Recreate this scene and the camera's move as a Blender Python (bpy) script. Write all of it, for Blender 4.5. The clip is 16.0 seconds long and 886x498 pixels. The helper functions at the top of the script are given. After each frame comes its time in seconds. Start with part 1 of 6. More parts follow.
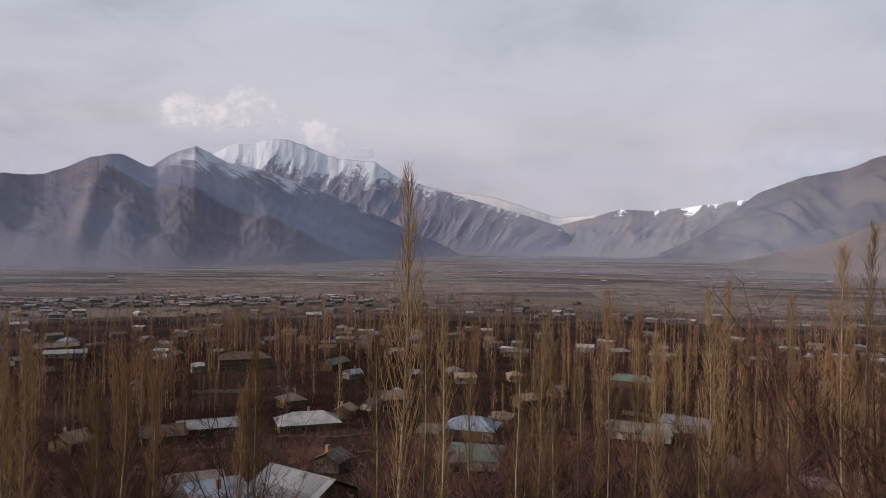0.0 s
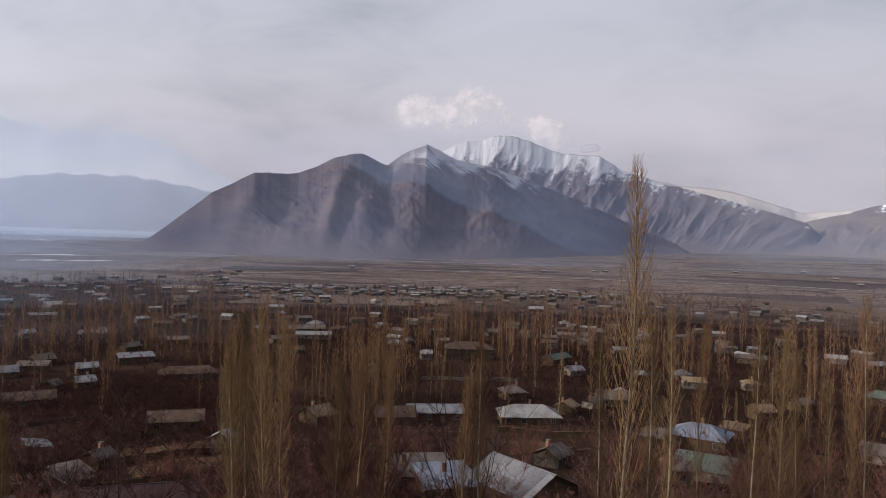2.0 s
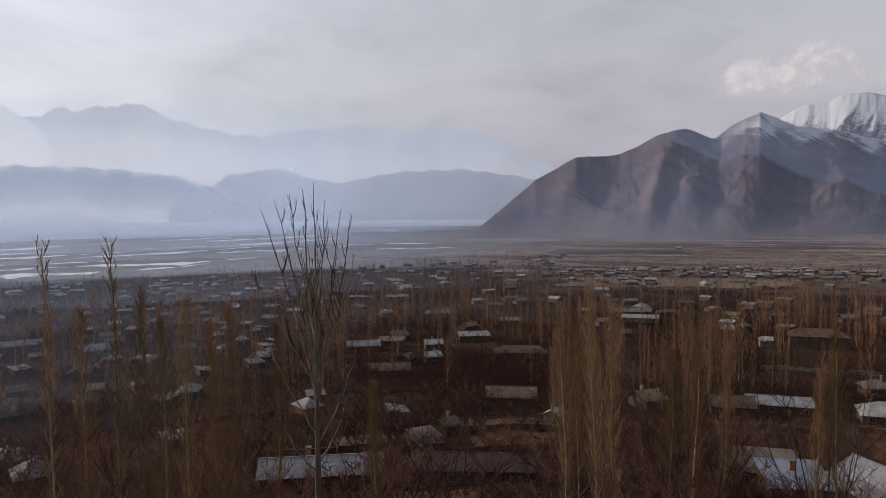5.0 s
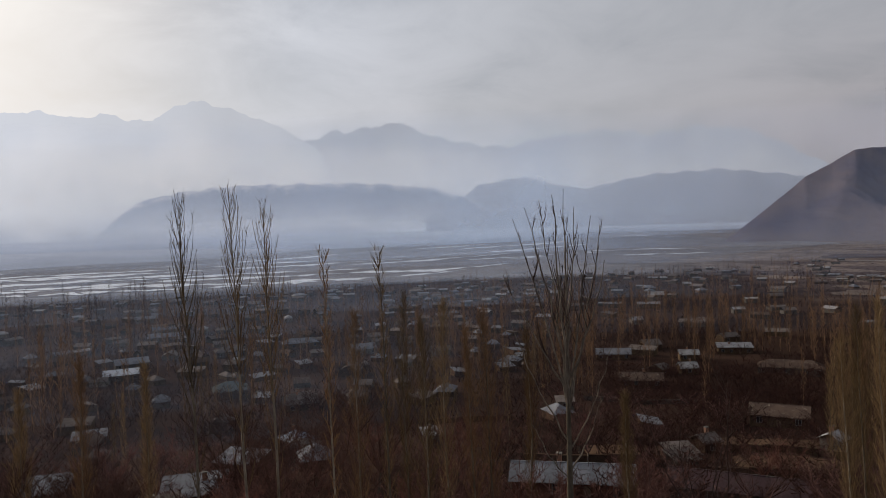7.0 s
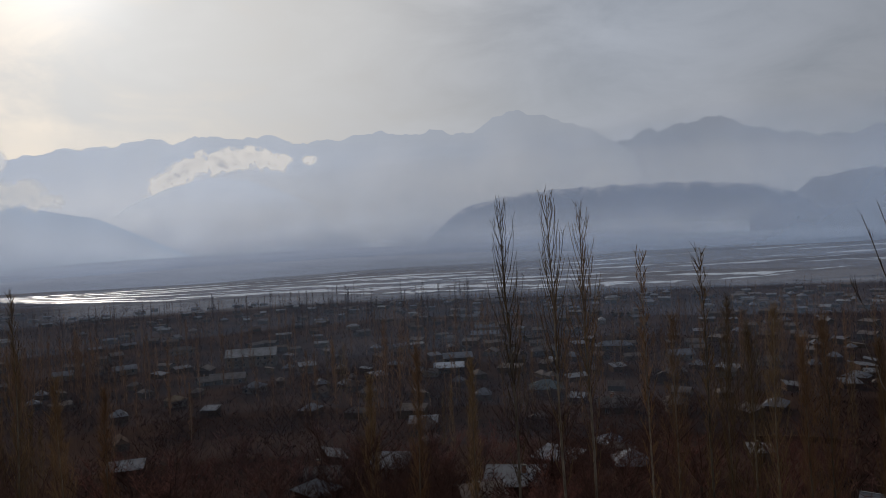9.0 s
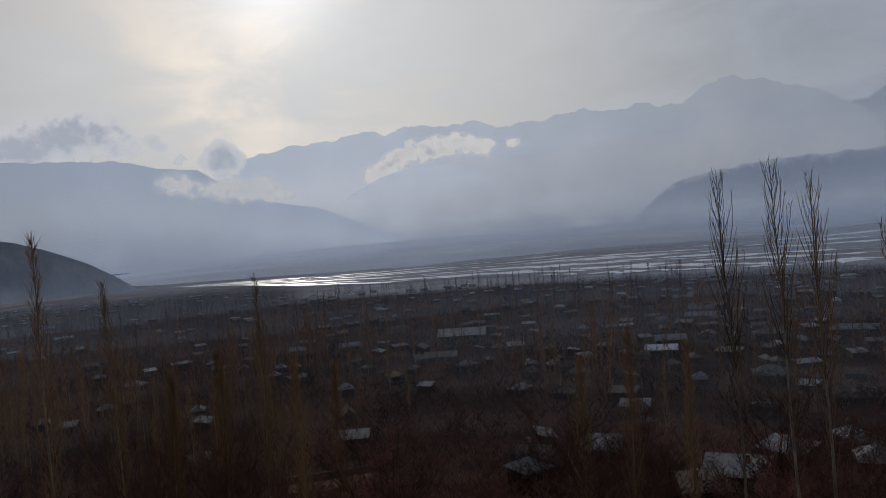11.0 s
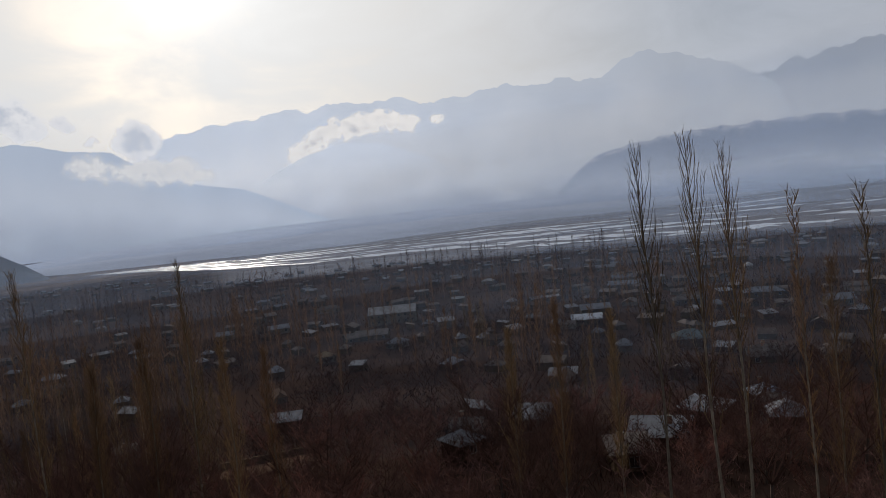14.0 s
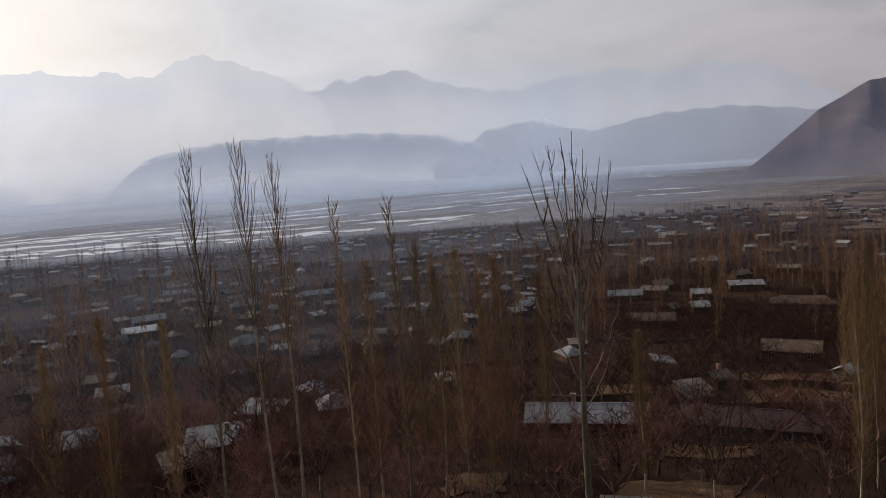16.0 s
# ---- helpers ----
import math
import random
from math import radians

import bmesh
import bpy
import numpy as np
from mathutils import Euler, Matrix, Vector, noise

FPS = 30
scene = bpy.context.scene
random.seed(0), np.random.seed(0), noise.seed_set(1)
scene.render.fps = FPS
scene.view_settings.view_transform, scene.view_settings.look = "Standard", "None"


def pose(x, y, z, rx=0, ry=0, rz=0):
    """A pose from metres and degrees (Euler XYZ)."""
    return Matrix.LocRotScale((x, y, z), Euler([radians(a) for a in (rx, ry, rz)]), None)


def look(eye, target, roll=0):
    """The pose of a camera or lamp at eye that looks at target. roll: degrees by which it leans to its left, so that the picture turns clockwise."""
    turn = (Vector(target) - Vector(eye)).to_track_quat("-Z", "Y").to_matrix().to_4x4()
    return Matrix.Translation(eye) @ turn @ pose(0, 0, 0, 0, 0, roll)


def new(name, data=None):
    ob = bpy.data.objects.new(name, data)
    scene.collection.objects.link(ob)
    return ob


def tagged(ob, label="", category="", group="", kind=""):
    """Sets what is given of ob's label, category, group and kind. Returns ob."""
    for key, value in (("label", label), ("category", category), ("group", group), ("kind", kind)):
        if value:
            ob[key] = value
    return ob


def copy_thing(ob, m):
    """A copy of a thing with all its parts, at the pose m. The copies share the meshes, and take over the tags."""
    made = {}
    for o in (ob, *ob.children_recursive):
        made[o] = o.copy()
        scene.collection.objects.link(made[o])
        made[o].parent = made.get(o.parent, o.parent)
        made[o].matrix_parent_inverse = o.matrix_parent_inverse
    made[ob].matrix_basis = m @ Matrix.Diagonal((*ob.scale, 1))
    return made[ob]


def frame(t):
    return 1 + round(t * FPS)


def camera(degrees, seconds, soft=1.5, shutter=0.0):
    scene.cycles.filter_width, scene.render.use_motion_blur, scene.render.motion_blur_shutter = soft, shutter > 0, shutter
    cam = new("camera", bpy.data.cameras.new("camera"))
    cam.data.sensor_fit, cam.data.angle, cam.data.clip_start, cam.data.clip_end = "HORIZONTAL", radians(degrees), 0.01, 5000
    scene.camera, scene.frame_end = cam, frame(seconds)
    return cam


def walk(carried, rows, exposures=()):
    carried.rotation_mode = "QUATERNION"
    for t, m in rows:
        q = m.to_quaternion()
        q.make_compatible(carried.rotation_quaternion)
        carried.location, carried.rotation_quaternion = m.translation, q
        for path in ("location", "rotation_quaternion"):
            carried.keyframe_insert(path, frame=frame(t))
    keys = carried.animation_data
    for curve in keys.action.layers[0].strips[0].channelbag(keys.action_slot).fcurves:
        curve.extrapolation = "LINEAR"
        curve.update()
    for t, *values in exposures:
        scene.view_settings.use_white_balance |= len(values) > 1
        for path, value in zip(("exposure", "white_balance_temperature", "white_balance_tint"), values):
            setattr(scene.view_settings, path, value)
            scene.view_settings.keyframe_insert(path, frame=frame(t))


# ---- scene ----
# ---------------------------------------------------------------- camera
cam = camera(62.66, 16.0, soft=0.7)


def held(t, yaw, pitch, roll):
    """A hand-held camera at arm's length, half a metre from the body's axis."""
    a = radians(yaw)
    return (t, pose(-0.5 * math.sin(a), 0.5 * math.cos(a), 0, 90 + pitch, roll, yaw))


walk(cam, [
    held(0, 0.00, -0.30, -0.93),
    held(0.5, 6.59, -0.15, -1.07),
    held(1, 11.61, -0.44, -1.27),
    held(1.5, 15.62, -0.54, -1.77),
    held(2, 17.43, -1.07, -1.68),
    held(2.5, 15.24, -0.91, -1.84),
    held(3, 14.73, -0.87, -1.19),
    held(3.5, 17.11, -0.29, -0.06),
    held(4, 25.09, -1.67, -0.08),
    held(4.5, 34.06, -1.60, 0.66),
    held(5, 42.39, -2.60, 0.84),
    held(5.2, 44.32, -2.45, 1.13),
    held(7.3, 65.21, -2.00, 2.30),
    held(7.5, 67.94, -2.29, 2.52),
    held(8, 76.84, -1.84, 3.18),
    held(8.5, 80.80, -1.13, 2.57),
    held(9, 85.88, -0.36, 3.00),
    held(9.5, 91.93, 0.66, 2.83),
    held(10, 100.01, 0.72, 3.48),
    held(10.2, 102.06, 0.40, 3.31),
    held(12.3, 100.91, -2.78, 6.32),
    held(12.5, 104.22, -2.64, 6.40),
    held(13, 107.40, -3.36, 5.90),
    held(13.5, 102.27, -3.06, 5.68),
    held(14, 96.19, -3.14, 6.14),
    held(14.5, 86.57, -3.89, 5.25),
    held(15, 76.64, -4.53, 4.99),
    held(15.5, 68.85, -5.37, 4.86),
    held(16, 62.29, -5.68, 4.15),
], exposures=[
    (0.0, 0.0, 6450, 16.5), (3.5, 0.03, 6450, 17), (4.5, -0.15, 6500, 16), (5.0, -0.15, 6550, 15), (7.5, -0.66, 6650, 13), (8.0, -0.86, 6500, 12.5), (9.0, -1.15, 6250, 12), (10.2, -1.4, 6100, 12),
    (12.3, -0.95, 6100, 12), (14.5, -0.78, 6350, 12), (16.0, -0.28, 6850, 14),
])

# ---------------------------------------------------------------- sky and sun
SUN_AZ, SUN_EL = 113.5, 20.5        # degrees left of the first heading, degrees up
sun_dir = Vector((-math.sin(radians(SUN_AZ)) * math.cos(radians(SUN_EL)),
                  math.cos(radians(SUN_AZ)) * math.cos(radians(SUN_EL)), math.sin(radians(SUN_EL))))


class Nodes:
    """Short-hand to wire a node tree."""

    def __init__(self, tree):
        self.tree = tree
        tree.nodes.clear()

    def add(self, kind, inputs=None, **props):
        n = self.tree.nodes.new(kind)
        for k, v in props.items():
            if k == "operation":
                n.operation = v
            elif k == "blend":
                n.blend_type = v
            elif k == "data_type":
                n.data_type = v
            elif k == "sky_type":
                n.sky_type = v
            elif k == "attr":
                n.attribute_name = v
            elif k == "musgrave":
                n.noise_type = v
            elif k == "normalize":
                n.normalize = v
        for k, v in (inputs or {}).items():
            if isinstance(v, bpy.types.NodeSocket):
                self.tree.links.new(v, n.inputs[k])
            else:
                n.inputs[k].default_value = v
        return n

    def math(self, op, a, b=0.0, c=0.0):
        return self.add("ShaderNodeMath", {0: a, 1: b, 2: c}, operation=op).outputs[0]

    def clamp(self, a, lo, hi):
        """0 below lo, 1 above hi, smooth between."""
        n = self.add("ShaderNodeMapRange", {"Value": a, "From Min": lo, "From Max": hi})
        n.interpolation_type = "SMOOTHSTEP"
        return n.outputs[0]

    def mix(self, fac, a, b, blend="MIX"):
        n = self.add("ShaderNodeMix", data_type="RGBA", blend=blend)
        for sock, v in ((n.inputs[0], fac), (n.inputs[6], a), (n.inputs[7], b)):
            if isinstance(v, bpy.types.NodeSocket):
                self.tree.links.new(v, sock)
            else:
                sock.default_value = (*v, 1) if isinstance(v, tuple) and len(v) == 3 else v
        return n.outputs[2]

    def noise(self, vec, scale, detail=4.0, rough=0.55, distort=0.0):
        return self.add("ShaderNodeTexNoise", {"Vector": vec, "Scale": scale, "Detail": detail, "Roughness": rough,
                                               "Distortion": distort}).outputs[0]

    def stretch(self, vec, sx, sy, sz):
        return self.add("ShaderNodeVectorMath", {0: vec, 1: (sx, sy, sz)}, operation="MULTIPLY").outputs[0]


world = bpy.data.worlds.new("sky")
scene.world = world
world.use_nodes = True
w = Nodes(world.node_tree)
way = w.add("ShaderNodeNewGeometry").outputs["Position"]
way = w.add("ShaderNodeVectorMath", {0: way}, operation="NORMALIZE").outputs[0]
blue = w.add("ShaderNodeTexSky", sky_type="NISHITA")
blue.sun_disc, blue.sun_elevation, blue.sun_rotation = False, radians(SUN_EL), radians(-SUN_AZ)
blue.dust_density, blue.air_density = 2.0, 1.0
blue_sky = w.mix(1.0, blue.outputs[0], (0.085, 0.085, 0.085), "MULTIPLY")
# the veil of high cloud, lit through by the sun
dot = w.add("ShaderNodeVectorMath", {0: way, 1: sun_dir}, operation="DOT_PRODUCT").outputs["Value"]
dot = w.math("MAXIMUM", dot, 0.0)
halo = w.math("POWER", dot, 3.0)
core = w.math("POWER", dot, 340.0)
sep = w.add("ShaderNodeSeparateXYZ", {0: way})
up = sep.outputs["Z"]
flat = w.stretch(way, 1.0, 1.0, 2.6)
big = w.noise(flat, 1.7, 3.0, 0.5, 0.3)
fine = w.noise(flat, 5.5, 6.0, 0.6, 0.5)
streak = w.math("ADD", w.math("MULTIPLY", big, 0.65), w.math("MULTIPLY", fine, 0.35))
tone = w.add("ShaderNodeMapRange", {"Value": streak, "From Min": 0.35, "From Max": 0.65, "To Min": 0.91, "To Max": 1.09}).outputs[0]
lum = w.math("ADD", 0.555, w.math("ADD", w.math("MULTIPLY", halo, 0.78), w.math("ADD", w.math("MULTIPLY", w.math("POWER", dot, 28.0), 0.26), w.math("MULTIPLY", core, 0.85))))
lum = w.math("MULTIPLY", lum, tone)
low = w.clamp(up, 0.02, 0.30)
west_sky = w.clamp(sep.outputs["X"], -0.45, -0.85)
veil_tint = w.mix(low, w.mix(west_sky, (1.0, 0.945, 0.99), (0.93, 0.965, 1.02)), (0.90, 0.965, 1.05))
veil_tint = w.mix(w.clamp(dot, 0.75, 0.99), veil_tint, (1.0, 0.98, 0.92))
veil = w.mix(1.0, veil_tint, w.add("ShaderNodeCombineXYZ", {0: lum, 1: lum, 2: lum}).outputs[0], "MULTIPLY")
cover = w.clamp(streak, 0.30, 0.58)
cover = w.math("ADD", 0.55, w.math("MULTIPLY", cover, 0.45))
sky = w.mix(cover, blue_sky, veil)
bg = w.add("ShaderNodeBackground", {"Color": sky, "Strength": 1.0})
w.add("ShaderNodeOutputWorld", {"Surface": bg.outputs[0]})

sun = new("sun", bpy.data.lights.new("sun", "SUN"))
sun.data.energy, sun.data.angle, sun.data.color = 4.4, radians(1.5), (1.0, 0.90, 0.74)
sun.matrix_world = look(sun_dir * 100, (0, 0, 0))

# ---------------------------------------------------------------- materials


def material(name, a, b, scale=1.0, rough=0.9, metal=0.0, bump=0.3, spread=0.0, fine=12.0, stretch=(1, 1, 1), c=None, object_space=True, bump_size=0.05):
    """A surface between two colours, mixed by a coarse and a fine grain; spread lightens or darkens object by object."""
    m = bpy.data.materials.new(name)
    m.use_nodes = True
    n = Nodes(m.node_tree)
    vec = n.add("ShaderNodeTexCoord").outputs["Object"] if object_space else n.add("ShaderNodeNewGeometry").outputs["Position"]
    vec = n.stretch(vec, *stretch)
    coarse, grain = n.noise(vec, scale, 5.0, 0.6), n.noise(vec, scale * fine, 4.0, 0.65)
    f = n.math("ADD", n.math("MULTIPLY", coarse, 0.65), n.math("MULTIPLY", grain, 0.35))
    col = n.mix(n.clamp(f, 0.34, 0.66), a, b)
    if c:
        col = n.mix(n.clamp(n.noise(vec, scale * 2.3, 6.0, 0.7, 0.6), 0.55, 0.70), col, c)
    if spread:
        r = n.add("ShaderNodeObjectInfo").outputs["Random"]
        k = n.add("ShaderNodeMapRange", {"Value": r, "To Min": 1 - spread, "To Max": 1 + spread}).outputs[0]
        col = n.mix(1.0, col, n.add("ShaderNodeCombineXYZ", {0: k, 1: k, 2: k}).outputs[0], "MULTIPLY")
    p = n.add("ShaderNodeBsdfPrincipled", {"Base Color": col, "Roughness": rough, "Metallic": metal, "Specular IOR Level": 0.0 if rough > 0.55 else 0.22})
    if bump:
        bm_ = n.add("ShaderNodeBump", {"Height": grain, "Strength": bump, "Distance": bump_size})
        n.tree.links.new(bm_.outputs[0], p.inputs["Normal"])
    n.add("ShaderNodeOutputMaterial", {"Surface": p.outputs[0]})
    return m


def leaf_wood(name, a, b, spread=0.35, hue=None, rough=0.85):
    """Bark or twigs: tone varies tree by tree and branch by branch."""
    m = bpy.data.materials.new(name)
    m.use_nodes = True
    n = Nodes(m.node_tree)
    geo = n.add("ShaderNodeNewGeometry")
    tree = n.add("ShaderNodeObjectInfo").outputs["Random"]
    col = n.mix(geo.outputs["Random Per Island"], a, b)
    if hue:
        col = n.mix(n.clamp(n.math("FRACT", n.math("MULTIPLY", tree, 7.31)), 0.3, 0.9), col, hue)
    patch = n.noise(geo.outputs["Position"], 0.02, 2.0)
    k = n.math("MULTIPLY", n.add("ShaderNodeMapRange", {"Value": tree, "To Min": 1 - spread, "To Max": 1 + spread}).outputs[0],
               n.add("ShaderNodeMapRange", {"Value": patch, "From Min": 0.3, "From Max": 0.7, "To Min": 0.75, "To Max": 1.25}).outputs[0])
    col = n.mix(1.0, col, n.add("ShaderNodeCombineXYZ", {0: k, 1: k, 2: k}).outputs[0], "MULTIPLY")
    p = n.add("ShaderNodeBsdfPrincipled", {"Base Color": col, "Roughness": rough, "Specular IOR Level": 0.0})
    # the slips stand for round twigs, whose rims catch the light from behind
    rim = n.add("ShaderNodeBsdfTranslucent", {"Color": col})
    n.add("ShaderNodeOutputMaterial", {"Surface": n.add("ShaderNodeMixShader", {0: 0.14, 1: p.outputs[0], 2: rim.outputs[0]}).outputs[0]})
    return m


POPLAR_BARK = material("poplar_bark", (0.30, 0.25, 0.19), (0.13, 0.105, 0.08), 0.8, 0.85, bump=0.5, spread=0.5, stretch=(3, 3, 1), c=(0.10, 0.085, 0.07))
DARK_BARK = material("dark_bark", (0.13, 0.10, 0.08), (0.06, 0.045, 0.04), 2.0, 0.9, bump=0.6, spread=0.3, stretch=(2, 2, 0.6))
POPLAR_TWIG = leaf_wood("poplar_twigs", (0.237, 0.163, 0.085), (0.095, 0.061, 0.034), 0.42, hue=(0.170, 0.100, 0.054))
BARE_TWIG = leaf_wood("grey_twigs", (0.076, 0.053, 0.045), (0.038, 0.026, 0.024), 0.1)
GARDEN_TWIG = leaf_wood("garden_twigs", (0.094, 0.051, 0.040), (0.035, 0.020, 0.017), 0.3)
ORCHARD_TWIG = leaf_wood("orchard_twigs", (0.134, 0.074, 0.063), (0.060, 0.032, 0.030), 0.35, hue=(0.143, 0.066, 0.053))
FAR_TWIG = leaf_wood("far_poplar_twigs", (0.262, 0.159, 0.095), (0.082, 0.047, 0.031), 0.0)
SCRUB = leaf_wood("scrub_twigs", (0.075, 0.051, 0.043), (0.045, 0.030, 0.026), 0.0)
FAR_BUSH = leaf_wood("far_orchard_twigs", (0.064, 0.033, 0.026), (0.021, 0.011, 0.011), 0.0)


def roof_material(name, a, b, rough, metal, rust):
    return material(name, a, b, 0.35, rough, metal, bump=0.25, spread=0.18, fine=9.0, stretch=(1, 1, 1), c=rust)


ROOF = {
    "white": roof_material("pale_sheet_roof", (0.272, 0.265, 0.269), (0.160, 0.154, 0.152), 0.62, 0.0, (0.176, 0.150, 0.129)),
    "zinc": roof_material("zinc_roof", (0.187, 0.191, 0.209), (0.102, 0.101, 0.111), 0.62, 0.0, (0.170, 0.137, 0.115)),
    "blue": roof_material("blue_grey_roof", (0.17, 0.195, 0.245), (0.12, 0.14, 0.18), 0.45, 0.2, (0.18, 0.17, 0.16)),
    "grey": roof_material("weathered_slate_sheet_roof", (0.144, 0.122, 0.112), (0.077, 0.063, 0.057), 0.8, 0.0, (0.112, 0.091, 0.075)),
    "green": roof_material("green_painted_roof", (0.105, 0.125, 0.11), (0.072, 0.085, 0.076), 0.6, 0.0, (0.16, 0.14, 0.11)),
    "teal": roof_material("faded_teal_roof", (0.125, 0.145, 0.145), (0.088, 0.10, 0.103), 0.6, 0.0, (0.15, 0.13, 0.11)),
    "tan": roof_material("clay_straw_roof", (0.21, 0.16, 0.11), (0.14, 0.10, 0.07), 0.95, 0.0, (0.16, 0.12, 0.09)),
    "brown": roof_material("rusty_brown_roof", (0.095, 0.066, 0.052), (0.06, 0.042, 0.034), 0.85, 0.0, (0.20, 0.17, 0.14)),
    "maroon": roof_material("maroon_roof", (0.072, 0.045, 0.047), (0.043, 0.029, 0.031), 0.75, 0.0, (0.102, 0.119, 0.104)),
}
# wall colours are taken down to hold the shade under the eaves
WALL = {
    "white": material("limewashed_wall", (0.180, 0.161, 0.140), (0.105, 0.092, 0.078), 0.5, 0.95, bump=0.3, spread=0.1, c=(0.248, 0.211, 0.174)),
    "tan": material("clay_wall", (0.105, 0.074, 0.048), (0.065, 0.044, 0.029), 0.6, 0.95, bump=0.5, spread=0.15, c=(0.124, 0.093, 0.068)),
    "brown": material("mud_brick_wall", (0.081, 0.053, 0.037), (0.053, 0.034, 0.025), 0.8, 0.95, bump=0.6, spread=0.2, c=(0.062, 0.046, 0.037)),
    "grey": material("cement_wall", (0.093, 0.081, 0.071), (0.056, 0.048, 0.042), 0.6, 0.95, bump=0.4, spread=0.15, c=(0.093, 0.081, 0.074)),
    "maroon": material("red_brick_wall", (0.149, 0.068, 0.046), (0.099, 0.046, 0.034), 1.5, 0.9, bump=0.4, spread=0.1, c=(0.074, 0.050, 0.040)),
}
WOOD = material("weathered_wood", (0.16, 0.11, 0.075), (0.09, 0.065, 0.05), 1.5, 0.8, bump=0.5, stretch=(1, 1, 6), spread=0.2)
FRAME_PAINT = material("window_paint", (0.24, 0.235, 0.225), (0.15, 0.145, 0.14), 2.0, 0.5, bump=0.1)
GLASS = material("dark_window_glass", (0.025, 0.03, 0.035), (0.015, 0.018, 0.02), 1.0, 0.08, bump=0.0)
BRICK_STACK = material("chimney_brick", (0.28, 0.16, 0.11), (0.18, 0.10, 0.075), 3.0, 0.9, bump=0.5)
STONE = material("grey_boulder", (0.17, 0.155, 0.14), (0.10, 0.09, 0.08), 0.8, 0.9, bump=0.8, spread=0.2, c=(0.12, 0.11, 0.10))

# ---------------------------------------------------------------- ground form
PROFILE_R = (0, 6, 22, 55, 90, 150, 210, 300, 450, 900, 1400, 2000, 2600, 3500, 5000)
PROFILE_Z = (-1.7, -2.6, -12, -26, -33, -43.5, -50, -55.5, -60, -66, -69, -71, -66, -52, -20)


def ground_z(x, y):
    """Height of the hillside and the valley floor."""
    x, y = np.asarray(x, float), np.asarray(y, float)
    r = np.hypot(x, y)
    z = np.interp(r, PROFILE_R, PROFILE_Z)
    calm = np.clip((r - 8) / 40, 0, 1) * np.clip((1500 - r) / 600, 0.1, 1)
    z = z + calm * (0.5 * np.sin(x * 0.083 + 1.3) * np.sin(y * 0.071 + 0.4) + 0.25 * np.sin(x * 0.21 + y * 0.17))
    # a rocky shoulder of the hill on the left
    z = z + 7.2 * np.exp(-((x + 19.0) ** 2 + (y + 24.5) ** 2) / (2 * 5.2 ** 2))
    z = z + 1.3 * np.exp(-((x + 22.6) ** 2 + (y + 19.7) ** 2) / (2 * 3.5 ** 2))
    return z


def at(az, r):
    """Plan place from degrees left of the first heading and distance."""
    a = radians(az)
    return -r * math.sin(a), r * math.cos(a)


EDGE_AZ, EDGE_R = (33, 40, 47, 55, 63, 72, 83, 91, 98, 107, 114, 118, 124, 142), (1250, 1050, 1000, 900, 830, 835, 870, 885, 1000, 1010, 1080, 1300, 1500, 1500)


def village_end(az_):
    """How far the gardens reach towards the river bank."""
    return float(np.interp(az_, EDGE_AZ, EDGE_R))


def mesh_from(name, verts, faces, mat, smooth=False):
    """A mesh from arrays of vertices and equal-sided faces."""
    verts, faces = np.asarray(verts, np.float32), np.asarray(faces, np.int32)
    me = bpy.data.meshes.new(name)
    k = faces.shape[1]
    me.vertices.add(len(verts))
    me.vertices.foreach_set("co", verts.ravel())
    me.loops.add(faces.size)
    me.loops.foreach_set("vertex_index", faces.ravel())
    me.polygons.add(len(faces))
    me.polygons.foreach_set("loop_start", np.arange(0, faces.size, k, dtype=np.int32))
    me.polygons.foreach_set("loop_total", np.full(len(faces), k, np.int32))
    if smooth:
        me.polygons.foreach_set("use_smooth", np.ones(len(faces), bool))
    me.materials.append(mat)
    me.update(calc_edges=True)
    return me


def polar_sheet(az, radii, height):
    """Vertices and quads of a sheet over directions and distances."""
    A, R = np.meshgrid(np.radians(az), radii, indexing="ij")
    X, Y = -R * np.sin(A), R * np.cos(A)
    Zs = height(X, Y)
    n, m = A.shape
    v = np.stack([X, Y, Zs], -1).reshape(-1, 3)
    i = np.arange((n - 1) * (m - 1))
    a = (i // (m - 1)) * m + i % (m - 1)
    return v, np.stack([a, a + 1, a + m + 1, a + m], 1)


